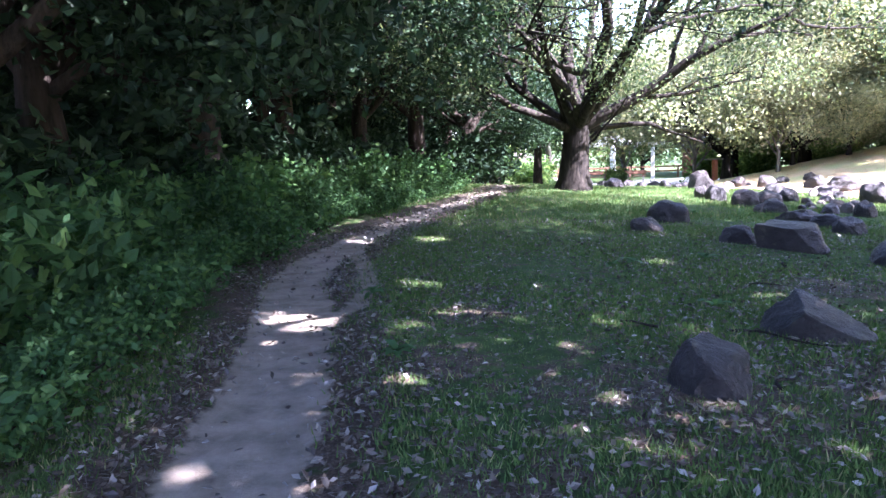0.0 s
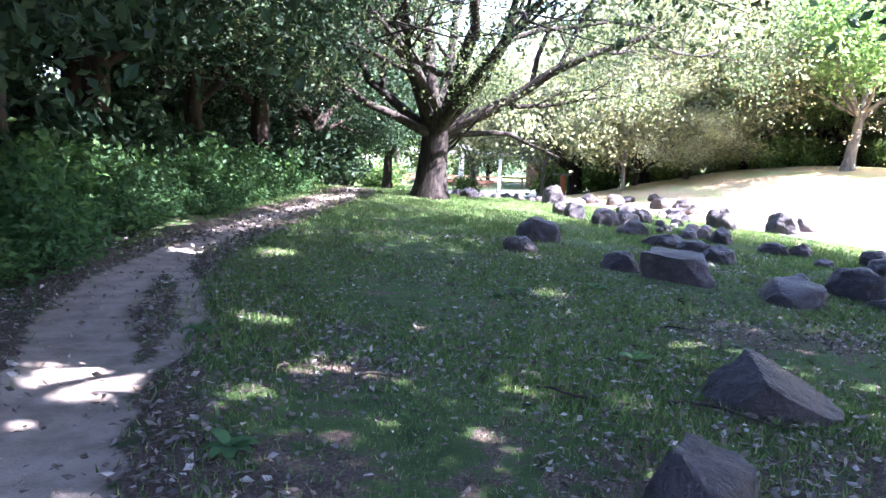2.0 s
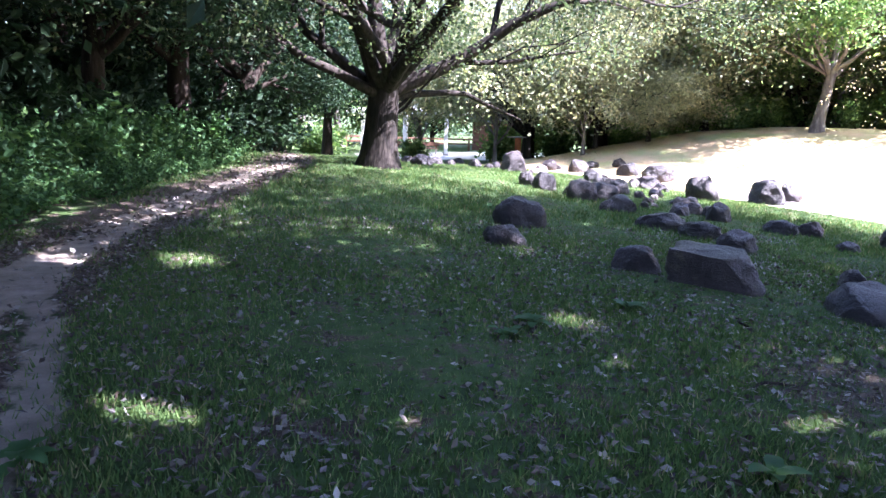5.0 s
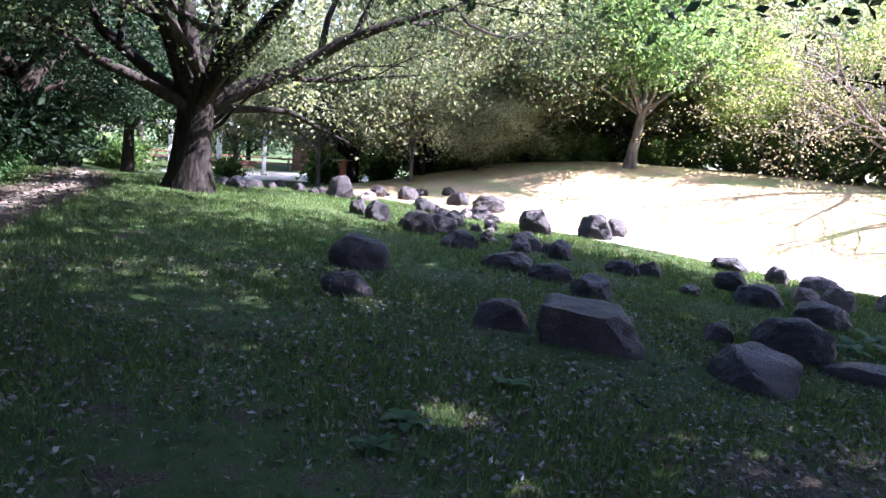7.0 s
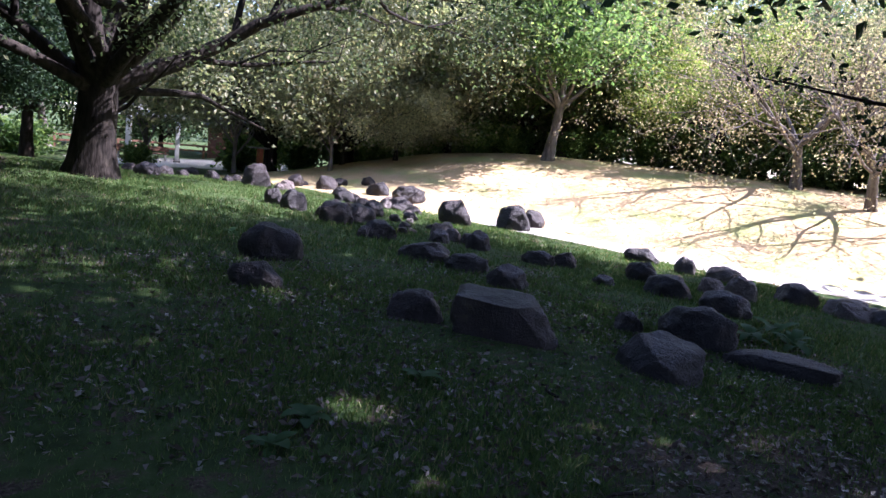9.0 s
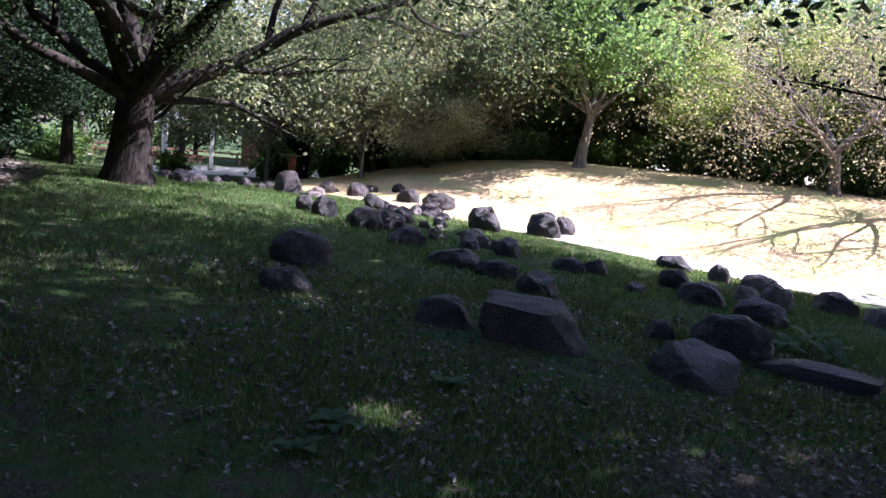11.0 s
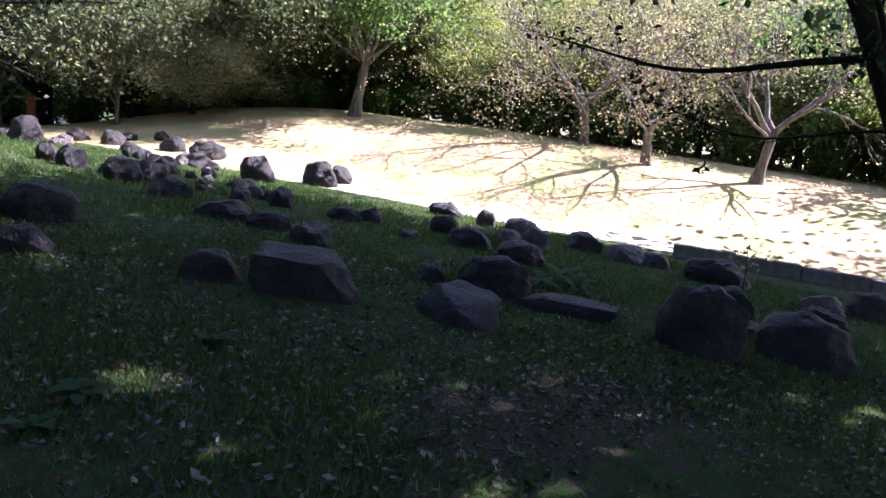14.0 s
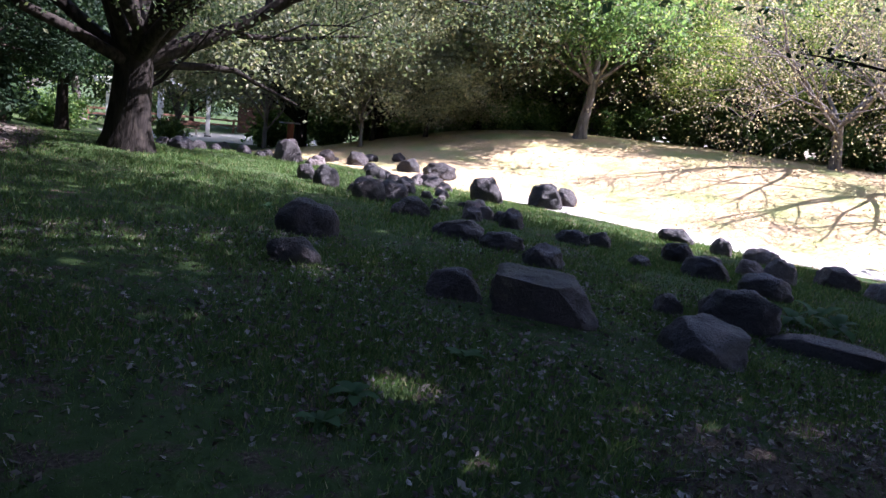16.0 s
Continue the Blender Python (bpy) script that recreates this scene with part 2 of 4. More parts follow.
def gravel_mask(x, y):
    a = (1 - step(0.35, 0.75, np.abs(x - foot(y) - 0.9))) * (1 - step(20, 24, y))
    b = (1 - step(0.7, 1.2, line_distance(x, y, [(9, 51), (22, 52), (40, 50)]) / 3))
    return np.maximum(a, b)


def spaced(lo, hi, fine0, fine1, fine):
    mid = np.arange(fine0, fine1, fine)
    out_hi, s = [fine1], fine
    while out_hi[-1] < hi:
        s *= 1.25
        out_hi.append(out_hi[-1] + s)
    out_lo, s = [fine0], fine
    while out_lo[-1] > lo:
        s *= 1.25
        out_lo.append(out_lo[-1] - s)
    return np.concatenate([out_lo[:0:-1], mid, out_hi])


def build_ground():
    xs, ys = spaced(-900, 900, -5, 20, 0.14), spaced(-900, 900, -1, 30, 0.14)
    gx, gy = np.meshgrid(xs, ys)
    x, y = gx.ravel(), gy.ravel()
    rng = np.random.default_rng(3)
    z = height(np.clip(x, -60, 60), np.clip(y, -60, 80))
    near = (np.abs(x - 7) < 16) & (np.abs(y - 14) < 20)
    z += np.where(near, rng.normal(0, 0.006, len(x)), 0) + 0.03 * np.sin(x * 1.3 + 0.7 * y) * np.sin(0.9 * y - 0.4 * x) - 0.035 * trail_mask(x, y)
    nx, ny = len(xs), len(ys)
    i = (np.arange(ny - 1)[:, None] * nx + np.arange(nx - 1)[None, :]).ravel()
    me = raw_mesh("ground", np.stack([x, y, z], 1), np.stack([i, i + 1, i + nx + 1, i + nx], 1), M_GROUND)
    for name, mask in (("trail", trail_mask), ("worn", worn_mask), ("dry", dry_mask), ("gravel", gravel_mask)):
        a = me.attributes.new(name, "FLOAT", "POINT")
        a.data.foreach_set("value", mask(x, y).astype(np.float32))
    tagged(new("ground", me), "uneven park ground of shaded grass, bare earth trail and dry sunlit bank", "ground", kind="structure")


build_ground()


def on_ground(x, y, sink=0.0):
    return float(height(x, y)) - sink


# ---------- scattered leaves and blades ----------
def leaf_quads(rng, centres, size, flat=0.15, aspect=0.55):
    """Four-cornered leaves, tapered at both ends and turned at random; flat draws them to the horizontal."""
    n = len(centres)
    a = rng.normal(size=(n, 3))
    a[:, 2] *= 1 - flat
    a /= np.linalg.norm(a, axis=1)[:, None] + 1e-9
    b = rng.normal(size=(n, 3))
    b[:, 2] *= 1 - flat
    b -= (a * b).sum(1)[:, None] * a
    b /= np.linalg.norm(b, axis=1)[:, None] + 1e-9
    s = (size * rng.uniform(0.55, 1.3, n))[:, None]
    c = np.cross(a, b) * s * 0.15
    co = np.stack([centres - a * s, centres + b * s * aspect + c, centres + a * s, centres - b * s * aspect + c], 1).reshape(-1, 3)
    return co, np.arange(4 * n).reshape(-1, 4)


def blades(rng, x, y, z, tall, wide):
    n = len(x)
    th = rng.uniform(0, 2 * np.pi, n)
    lean = rng.normal(0, 0.45, (n, 2)) * tall[:, None]
    dx, dy = np.cos(th) * wide, np.sin(th) * wide
    co = np.empty((n, 3, 3))
    co[:, 0] = np.stack([x - dx, y - dy, z - 0.01], 1)
    co[:, 1] = np.stack([x + dx, y + dy, z - 0.01], 1)
    co[:, 2] = np.stack([x + lean[:, 0], y + lean[:, 1], z + tall], 1)
    return co.reshape(-1, 3), np.arange(3 * n).reshape(-1, 3)


def scatter(rng, n, x0, x1, y0, y1):
    return rng.uniform(x0, x1, n), rng.uniform(y0, y1, n)


# ---------- trees ----------
def tube(points, radii, sides=7):
    p = np.asarray(points, float)
    d = np.gradient(p, axis=0)
    d /= np.linalg.norm(d, axis=1)[:, None] + 1e-9
    ref = np.where(np.abs(d[:, 2:3]) > 0.9, [[1.0, 0, 0]], [[0, 0, 1.0]])
    u = np.cross(d, ref)
    u /= np.linalg.norm(u, axis=1)[:, None] + 1e-9
    for i in range(1, len(u)):
        u[i] = u[i - 1] - d[i] * np.dot(u[i - 1], d[i])
        u[i] /= np.linalg.norm(u[i]) + 1e-9
    v = np.cross(d, u)
    th = np.arange(sides) * 2 * np.pi / sides
    r = np.asarray(radii)[:, None, None]
    co = p[:, None] + r * (np.cos(th)[None, :, None] * u[:, None] + np.sin(th)[None, :, None] * v[:, None])
    n = len(p)
    i, j = np.meshgrid(np.arange(n - 1), np.arange(sides), indexing="ij")
    a, b = i * sides + j, i * sides + (j + 1) % sides
    return co.reshape(-1, 3), np.stack([a, b, b + sides, a + sides], 2).reshape(-1, 4)


def joined(pieces):
    co, fa, k = [], [], 0
    for c, f in pieces:
        co.append(c)
        fa.append(f + k)
        k += len(c)
    return np.concatenate(co), np.concatenate(fa)


def grow(rng, start, way, length, radius, level, top, lines, tips, up, wander):
    """One branch and, from it, its side branches, down to twigs."""
    n = (7, 5, 3, 3)[level]
    p, d = np.array(start, float), np.array(way, float) / np.linalg.norm(way)
    pts, rad = [p.copy()], [radius]
    for i in range(n):
        d = d + rng.normal(0, wander, 3) + np.array([0, 0, up])
        d /= np.linalg.norm(d)
        p = p + d * length / n
        pts.append(p.copy())
        rad.append(radius * (1 - 0.72 * (i + 1) / n))
    lines.append((pts, rad, level))
    if level >= top:
        tips.extend(pts[1:])
        return
    kids = rng.integers(4, 6) if level < 2 else rng.integers(3, 5)
    for k in range(kids):
        f = 0.3 + 0.7 * (k + rng.uniform(0, 0.9)) / kids
        i = min(int(f * n), n - 1)
        base = pts[i + 1] if k == kids - 1 else np.array(pts[i]) + (np.array(pts[i + 1]) - pts[i]) * (f * n - i)
        side = rng.normal(size=3)
        side -= d * np.dot(side, d)
        side /= np.linalg.norm(side)
        w = d * rng.uniform(0.5, 1.0) + side * rng.uniform(0.6, 1.0)
        grow(rng, base, w, length * rng.uniform(0.5, 0.72), rad[i] * rng.uniform(0.5, 0.68), level + 1, top, lines, tips, up * 0.6, wander * 1.15)


def build_tree(name, m, seed, trunk_h, trunk_r, limbs, leaf_mat, bark_mat, leaves, leaf_size, label, spread=0.35, top=3, up=0.02, lean=(0, 0), flare=1.5, wander=0.12, low=None, bare=0.0, category="tree", group=""):
    """limbs: (way x, y, z, length, share of the trunk's radius, height on the trunk)."""
    rng = np.random.default_rng(seed)
    ob = thing(name, m, label, category, group)
    n = 9
    z = np.linspace(-0.25, trunk_h, n)
    px = lean[0] * z / trunk_h + rng.normal(0, 0.02, n) * trunk_h * 0.15
    py = lean[1] * z / trunk_h + rng.normal(0, 0.02, n) * trunk_h * 0.15
    pts = np.stack([px, py, z], 1)
    rad = trunk_r * (1 + (flare - 1) * np.exp(-np.maximum(0, z) / 0.35)) * (1 - 0.18 * z / trunk_h)
    co, fa = tube(pts, rad, 14)
    th = np.arctan2(co[:, 1], co[:, 0])
    wob = 1 + 0.07 * np.sin(3 * th + seed) + 0.05 * np.sin(7 * th + co[:, 2] * 1.5)
    c2 = np.repeat(pts, 14, 0)
    co = c2 + (co - c2) * wob[:, None]
    part_mesh("trunk", raw_mesh("trunk", co, fa, bark_mat), ob)
    tips_all, fine = [], []
    for wx, wy, wz, length, share, at_h in limbs:
        lines, tips = [], []
        f = min(at_h / trunk_h, 1.0)
        base = np.array([np.interp(at_h, z, px), np.interp(at_h, z, py), at_h - 0.05])
        grow(rng, base, (wx, wy, wz), length, trunk_r * share, 0, top, lines, tips, up, wander)
        if low is not None:
            lines = [q for q in lines if q[2] == 0 or min(v[2] for v in q[0]) > low - 0.5]
        main = [tube(p, r, 8) for p, r, lv in lines if lv == 0]
        part_mesh("limb", raw_mesh("limb", *joined(main), bark_mat), ob)
        fine += [tube(p, r, 5 if lv == 1 else 3) for p, r, lv in lines if lv > 0]
        tips_all += tips
    tagged(part_mesh("branchwork", raw_mesh("branchwork", *joined(fine), bark_mat), ob), kind="stuff")
    if leaves:
        t = np.array(tips_all)
        c = t[rng.integers(0, len(t), leaves)] + rng.normal(0, spread, (leaves, 3)) * np.array([1, 1, 0.6])
        if low is not None:
            c = c[c[:, 2] > low + rng.normal(0, 0.4, len(c))]
        c = c[np.hypot(c[:, 0], c[:, 1]) + np.maximum(0, c[:, 2] - 4.2) >= bare]
        part_mesh("crown", raw_mesh("crown", *leaf_quads(rng, c, leaf_size), leaf_mat, False), ob)
    return ob


def ring_limbs(seed, n, out, rise, length, share, h0, h1):
    rng = np.random.default_rng(seed)
    res = []
    for k in range(n):
        a = 2 * math.pi * (k + rng.uniform(-0.3, 0.3)) / n
        o = out * rng.uniform(0.7, 1.2)
        res.append((math.cos(a) * o, math.sin(a) * o, rise * rng.uniform(0.6, 1.3), length * rng.uniform(0.8, 1.15), share, h0 + (h1 - h0) * k / max(1, n - 1)))
    return res


def spot(x, y, turn=0.0, scale=1.0, sink=0.0):
    return pose(x, y, on_ground(x, y, sink), 0, 0, turn) @ Matrix.Scale(scale, 4)


# the big spreading tree on the lawn
MAIN = [(0.8, -0.15, 0.5, 7.2, 0.48, 2.1), (-0.5, -0.3, 0.8, 7.0, 0.62, 1.9), (0.25, 0.6, 0.8, 6.5, 0.42, 2.15), (0.3, -0.5, 0.85, 7.0, 0.58, 2.1),
        (-0.75, 0.35, 0.55, 6.5, 0.38, 2.1), (0.9, 0.35, 0.6, 5.0, 0.25, 1.9), (0.05, 0.1, 1.0, 7.5, 0.55, 2.15), (-0.6, -0.7, 0.35, 6.0, 0.33, 2.1),
        (-0.9, -0.1, 0.35, 6.0, 0.33, 2.0), (0.9, -0.45, 0.42, 6.0, 0.3, 2.1), (0.9, -0.1, 0.4, 2.6, 0.12, 1.35), (0.85, 0.3, 0.3, 2.9, 0.14, 1.6), (0.35, -0.9, 0.6, 8.5, 0.38, 2.1), (-0.05, -1.0, 0.65, 8.0, 0.34, 2.1), (0.75, -0.7, 0.6, 8.5, 0.38, 2.1)]
build_tree("broadleaf_tree", spot(3.78, 24.5), 11, 2.25, 0.5, MAIN, M_LEAF_MAIN, M_BARK, 98000, 0.06, "large broadleaf tree with a shade-darkened trunk and wide spreading limbs on the lawn", 0.42, 3, 0.0, (0.1, 0), 1.35, 0.16, 3.1, bare=2.0)

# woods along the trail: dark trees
wood_a = build_tree("woodland_tree", spot(-5.0, 7.3), 21, 4.5, 0.27, ring_limbs(1, 7, 0.8, 0.75, 3.6, 0.5, 2.2, 4.5), M_LEAF_DARK, M_BARK_BLACKISH, 29000, 0.085, "dark-trunked woodland tree with dense shaded foliage", 0.5, 2, 0.02, (0.2, 0.1), group="woodland trees beside the trail", low=1.6)
wood_b = build_tree("woodland_tree", spot(-5.4, 9.6), 22, 3.0, 0.3, [(-0.45, 0.0, 1, 5, 0.7, 2.2), (0.5, 0.1, 1, 5, 0.6, 2.2)] + ring_limbs(2, 5, 0.9, 0.4, 3.3, 0.4, 2.0, 3.0), M_LEAF_DARK, M_BARK_BLACKISH, 29000, 0.085, "forked dark woodland tree with dense shaded foliage", 0.5, 2, 0.01, (-0.1, 0.1), group="woodland trees beside the trail", low=1.3)
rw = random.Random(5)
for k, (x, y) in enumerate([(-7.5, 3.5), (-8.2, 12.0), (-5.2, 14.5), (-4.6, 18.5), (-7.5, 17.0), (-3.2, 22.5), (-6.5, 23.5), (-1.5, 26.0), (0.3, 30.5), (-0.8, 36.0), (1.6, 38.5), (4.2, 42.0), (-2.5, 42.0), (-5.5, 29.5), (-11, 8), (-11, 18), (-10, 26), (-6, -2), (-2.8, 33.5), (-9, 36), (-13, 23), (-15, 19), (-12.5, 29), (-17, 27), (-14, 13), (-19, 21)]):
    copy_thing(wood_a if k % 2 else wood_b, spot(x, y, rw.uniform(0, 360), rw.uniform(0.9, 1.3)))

# unseen shade trees added beside and behind the walker, right of the trail
shade = build_tree("shade_tree", spot(12.6, 5.2, 0, 1.36), 31, 5.5, 0.4, ring_limbs(4, 8, 0.85, 0.6, 7.0, 0.5, 3.8, 5.5), M_LEAF_DARK, M_BARK_BLACKISH, 32000, 0.135, "unseen tall dark tree with a broad dense crown, added to shade the lawn", 0.6, 2, 0.0, group="tall shade trees", low=4.6)
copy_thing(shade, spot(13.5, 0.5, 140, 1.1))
build_tree("shade_tree", spot(20.5, 6.6), 33, 14.0, 0.42, ring_limbs(15, 8, 0.9, 0.55, 4.8, 0.4, 11.5, 14.0), M_LEAF_DARK, M_BARK_BLACKISH, 12000, 0.15, "unseen very tall dark tree with a high open crown, added to shade the lawn", 0.6, 2, 0.0, group="tall shade trees", low=12.5)
thin = build_tree("shade_tree", spot(8.2, -0.8), 32, 5.5, 0.36, ring_limbs(5, 7, 0.85, 0.6, 6.5, 0.5, 3.8, 5.5), M_LEAF_DARK, M_BARK_BLACKISH, 11000, 0.13, "unseen tall dark tree with a thin open crown, added to shade the lawn", 0.6, 2, 0.0, group="tall shade trees", low=4.6)
copy_thing(shade, spot(17.0, 0.0, 30, 0.9))
copy_thing(thin, spot(2.8, -5.0, 100, 1.2))
copy_thing(thin, spot(14.5, -8.0, 220, 1.3))

# trees on the ridge and behind it
ridge_a = build_tree("ridge_tree", spot(20.97, 27.2), 41, 2.3, 0.2, [(-0.6, 0, 0.9, 3.6, 0.6, 2.1), (0.35, 0.1, 1, 4.5, 0.65, 2.2)] + ring_limbs(6, 7, 0.9, 0.6, 3.6, 0.4, 2.0, 2.3), M_LEAF_GREEN, M_BARK_PALE, 26000, 0.095, "forked tree with pale sunlit bark and fresh green foliage", 0.4, 2, 0.02, (0.4, 0), group="trees along the ridge", low=1.9)
ridge_b = build_tree("ridge_tree", spot(20.5, 33.5), 42, 2.2, 0.17, ring_limbs(7, 10, 0.75, 0.75, 5.4, 0.5, 0.9, 2.2), M_LEAF_OLIVE, M_BARK, 36000, 0.085, "slender tree with olive and turning autumn foliage", 0.5, 2, 0.02, group="trees along the ridge", low=1.7)
ridge_c = build_tree("ridge_tree", spot(27.4, 29.6, 0, 0.9), 43, 4.0, 0.22, ring_limbs(8, 9, 0.8, 0.35, 4.2, 0.4, 1.5, 4.0), M_LEAF_YELLOW, M_BARK, 26000, 0.1, "yellow-green tree with layered sunlit foliage", 0.4, 2, 0.0, group="trees along the ridge", low=1.8)
wood_c = build_tree("woodland_tree", spot(33.0, 21.0, 0, 0.75), 44, 3.5, 0.25, ring_limbs(9, 9, 0.9, 0.6, 5.5, 0.5, 1.0, 3.5), M_LEAF_WOODS, M_BARK_BLACKISH, 10500, 0.22, "dense dark green woodland tree behind the bank", 0.6, 2, 0.02, group="dark trees behind the bank", low=0.3)
for k, (x, y) in enumerate([(29, 32), (25.5, 36.5), (36.5, 27), (35.5, 17), (37, 12.5), (36, 8), (39, 21), (38, 29), (30, 40), (22, 44), (36, 3.0), (40, 15), (26, 50), (36, 38)]):
    copy_thing(wood_c, spot(x, y, rw.uniform(0, 360), rw.uniform(0.95, 1.15)))
for proto, x, y, s in [(ridge_b, 17.0, 36.5, 1.1), (ridge_b, 14.6, 32.6, 0.55), (ridge_b, 16.4, 31.4, 0.5), (ridge_b, 15.8, 34.5, 0.6), (wood_c, 36.0, 31.0, 1.5), (wood_c, 40.5, 26.0, 1.5), (wood_c, 43.0, 20.0, 1.5), (wood_c, 44.0, 13.0, 1.5), (wood_c, 33.0, 35.0, 1.4), (ridge_b, 23.4, 33.0, 1.3), (ridge_b, 13.47, 37.6, 1.2), (ridge_b, 24.0, 31.5, 1.2), (ridge_b, 15.5, 42.0, 1.2), (ridge_b, 25.8, 33.8, 1.1), (ridge_c, 26.6, 23.2, 0.75), (ridge_a, 25.2, 30.6, 0.8), (ridge_c, 30.2, 21.2, 0.75), (ridge_b, 31.5, 17.0, 0.75), (ridge_a, 32.0, 12.5, 0.7), (ridge_c, 32.5, 9.0, 0.7), (ridge_c, 29.8, 29.5, 1.1), (ridge_b, 20.0, 47.0, 1.4), (ridge_a, 7.0, 58.0, 1.3), (wood_c, 4.0, 64.0, 1.0), (wood_c, 10.0, 66.0, 1.1), (wood_c, 16.0, 66.0, 1.0), (wood_c, -3.0, 60.0, 1.1), (wood_c, -8.0, 52.0, 1.1), (ridge_a, 22.0, 60.0, 1.5), (ridge_b, 0.0, 60.0, 1.6), (ridge_a, -4.0, 50.0, 1.3)]:
    copy_thing(proto, spot(x, y, rw.uniform(0, 360), s))

# nearly bare cherry trees on the sunny bank
cherry = build_tree("cherry_tree", spot(24.86, 12.65), 51, 1.7, 0.165, [(-0.6, 0.5, 0.75, 4.2, 0.6, 1.5), (0.5, -0.5, 0.8, 4.2, 0.6, 1.6), (-0.1, -0.7, 0.8, 4.0, 0.5, 1.7), (0.4, 0.6, 0.8, 4.2, 0.55, 1.7), (-0.9, 0.1, 0.25, 3.6, 0.35, 1.4)], M_LEAF_RUST, M_BARK_PALE, 1100, 0.055, "nearly bare cherry tree with pale bark and a few rusty leaves", 0.2, 3, 0.015, (0.25, -0.2), 1.4, 0.13, group="cherry trees on the bank")
leafy = build_tree("cherry_tree", spot(25.0, 19.0), 52, 1.6, 0.165, [(-0.8, 0.5, 0.5, 4.8, 0.6, 1.4), (0.5, -0.5, 0.8, 4.2, 0.6, 1.5), (-0.5, -0.7, 0.6, 4.8, 0.5, 1.5), (0.3, 0.7, 0.8, 4.4, 0.5, 1.6), (-0.95, -0.2, 0.2, 4.6, 0.4, 1.2), (-0.6, 0.8, 0.25, 4.6, 0.35, 1.3), (-0.9, 0.3, 0.75, 5.0, 0.45, 1.6), (0.9, 0.2, 0.35, 4.0, 0.35, 1.5)], M_LEAF_PALE, M_BARK_PALE, 8500, 0.042, "cherry tree with pale bark and thinning yellowish leaves", 0.25, 3, 0.005, (-0.2, 0.1), 1.4, 0.15, group="cherry trees on the bank")
copy_thing(leafy, spot(23.77, 15.97, 25, 0.88))
young = build_tree("young_tree", spot(11.8, 37.5), 53, 2.0, 0.09, ring_limbs(12, 6, 0.6, 0.9, 2.6, 0.6, 0.8, 2.0), M_LEAF_RUST, M_BARK_PALE, 300, 0.05, "slim bare young tree with whitish sunlit bark", 0.2, 2, 0.03, group="slim bare trees")
copy_thing(young, spot(9.6, 44.0, 70, 1.3))
copy_thing(young, spot(13.5, 31.5, 150, 0.8))

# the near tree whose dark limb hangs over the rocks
# its crown, above the view, is thickened to shade the lawn
near_tree = build_tree("overhanging_tree", spot(9.2, 6.05), 54, 5.5, 0.11, ring_limbs(14, 7, 0.85, 0.6, 6.0, 0.55, 4.2, 5.5) + [(-0.1, 0.9, 0.6, 7.0, 0.5, 5.0), (-0.6, 0.8, 0.7, 7.0, 0.5, 5.2)], M_LEAF_DARK, M_BARK_BLACKISH, 17000, 0.12, "near-black leaning tree with a thin limb reaching over the rocks", 0.5, 2, 0.0, (-1.08, 2.35), 1.3, 0.12, 4.8)
rl = np.random.default_rng(8)
for h, reach, r0 in ((3.1, 3.6, 0.045), (2.45, 2.6, 0.02)):
    t = np.linspace(0, 1, 12)
    p = np.stack([-0.196 * h + 0.05 * np.sin(t * 5), 0.42 * h + reach * t, h - 0.42 * t * (1 - t) * 2 + 0.1 * t + 0.04 * np.sin(t * 9)], 1)
    pieces, tw = [tube(p, r0 * (1 - 0.8 * t), 6)], []
    for k in range(9):
        q = p[3 + k] + np.linspace(0, 1, 4)[:, None] * np.array([rl.normal(0, 0.2), rl.uniform(0.1, 0.4), rl.normal(0.05, 0.2)])
        pieces.append(tube(q, np.linspace(0.008, 0.003, 4), 3))
        tw += list(q[1:])
    part_mesh("limb", raw_mesh("limb", *joined(pieces), M_BARK_BLACKISH), near_tree)
    tw = np.array(tw)[-15:]
    cl = tw[rl.integers(0, len(tw), 90)] + rl.normal(0, 0.07, (90, 3))
    part_mesh("limb_foliage", raw_mesh("limb_foliage", *leaf_quads(rl, cl, 0.045), M_LEAF_DARK, False), near_tree)


t = np.linspace(0, 1, 14)
p = np.stack([-0.5 - 5.2 * t, 1.15 - 0.25 * np.sin(3 * t), 2.75 + 0.25 * t + 0.55 * t ** 2 + 0.05 * np.sin(t * 11)], 1)
pieces, tw = [tube(p, 0.04 * (1 - 0.8 * t), 6)], []
for k in range(11):
    q = p[3 + k] + np.linspace(0, 1, 5)[:, None] * np.array([-rl.uniform(0.2, 0.8), rl.normal(0, 0.35), rl.uniform(-0.1, 0.5)])
    pieces.append(tube(q, np.linspace(0.011, 0.003, 5), 4))
    tw += list(q[1:])
part_mesh("limb", raw_mesh("limb", *joined(pieces), M_BARK_BLACKISH), near_tree)
tw = np.array(tw)
cl = tw[rl.integers(0, len(tw), 420)] + rl.normal(0, 0.1, (420, 3))
part_mesh("limb_foliage", raw_mesh("limb_foliage", *leaf_quads(rl, cl, 0.04), M_LEAF_DARK, False), near_tree)

# gaps in the crowns, where the sun reaches the ground: (x, y, length, width)
GAPS = [(-1.5, 6.9, 0.6, 0.36), (-1.3, 3.7, 0.2, 0.12), (-0.4, 8.2, 0.3, 0.2), (-0.05, 6.95, 0.3, 0.14), (0.62, 8.15, 0.6, 0.2),
        (-0.32, 6.4, 0.3, 0.16), (0.35, 6.85, 0.3, 0.12), (-0.5, 8.4, 0.3, 0.2), (-0.2, 5.0, 0.35, 0.22), (-0.5, 12.2, 0.4, 0.3), (2.75, 9.8, 0.32, 0.22), (-1.7, 12.6, 0.5, 0.3)]


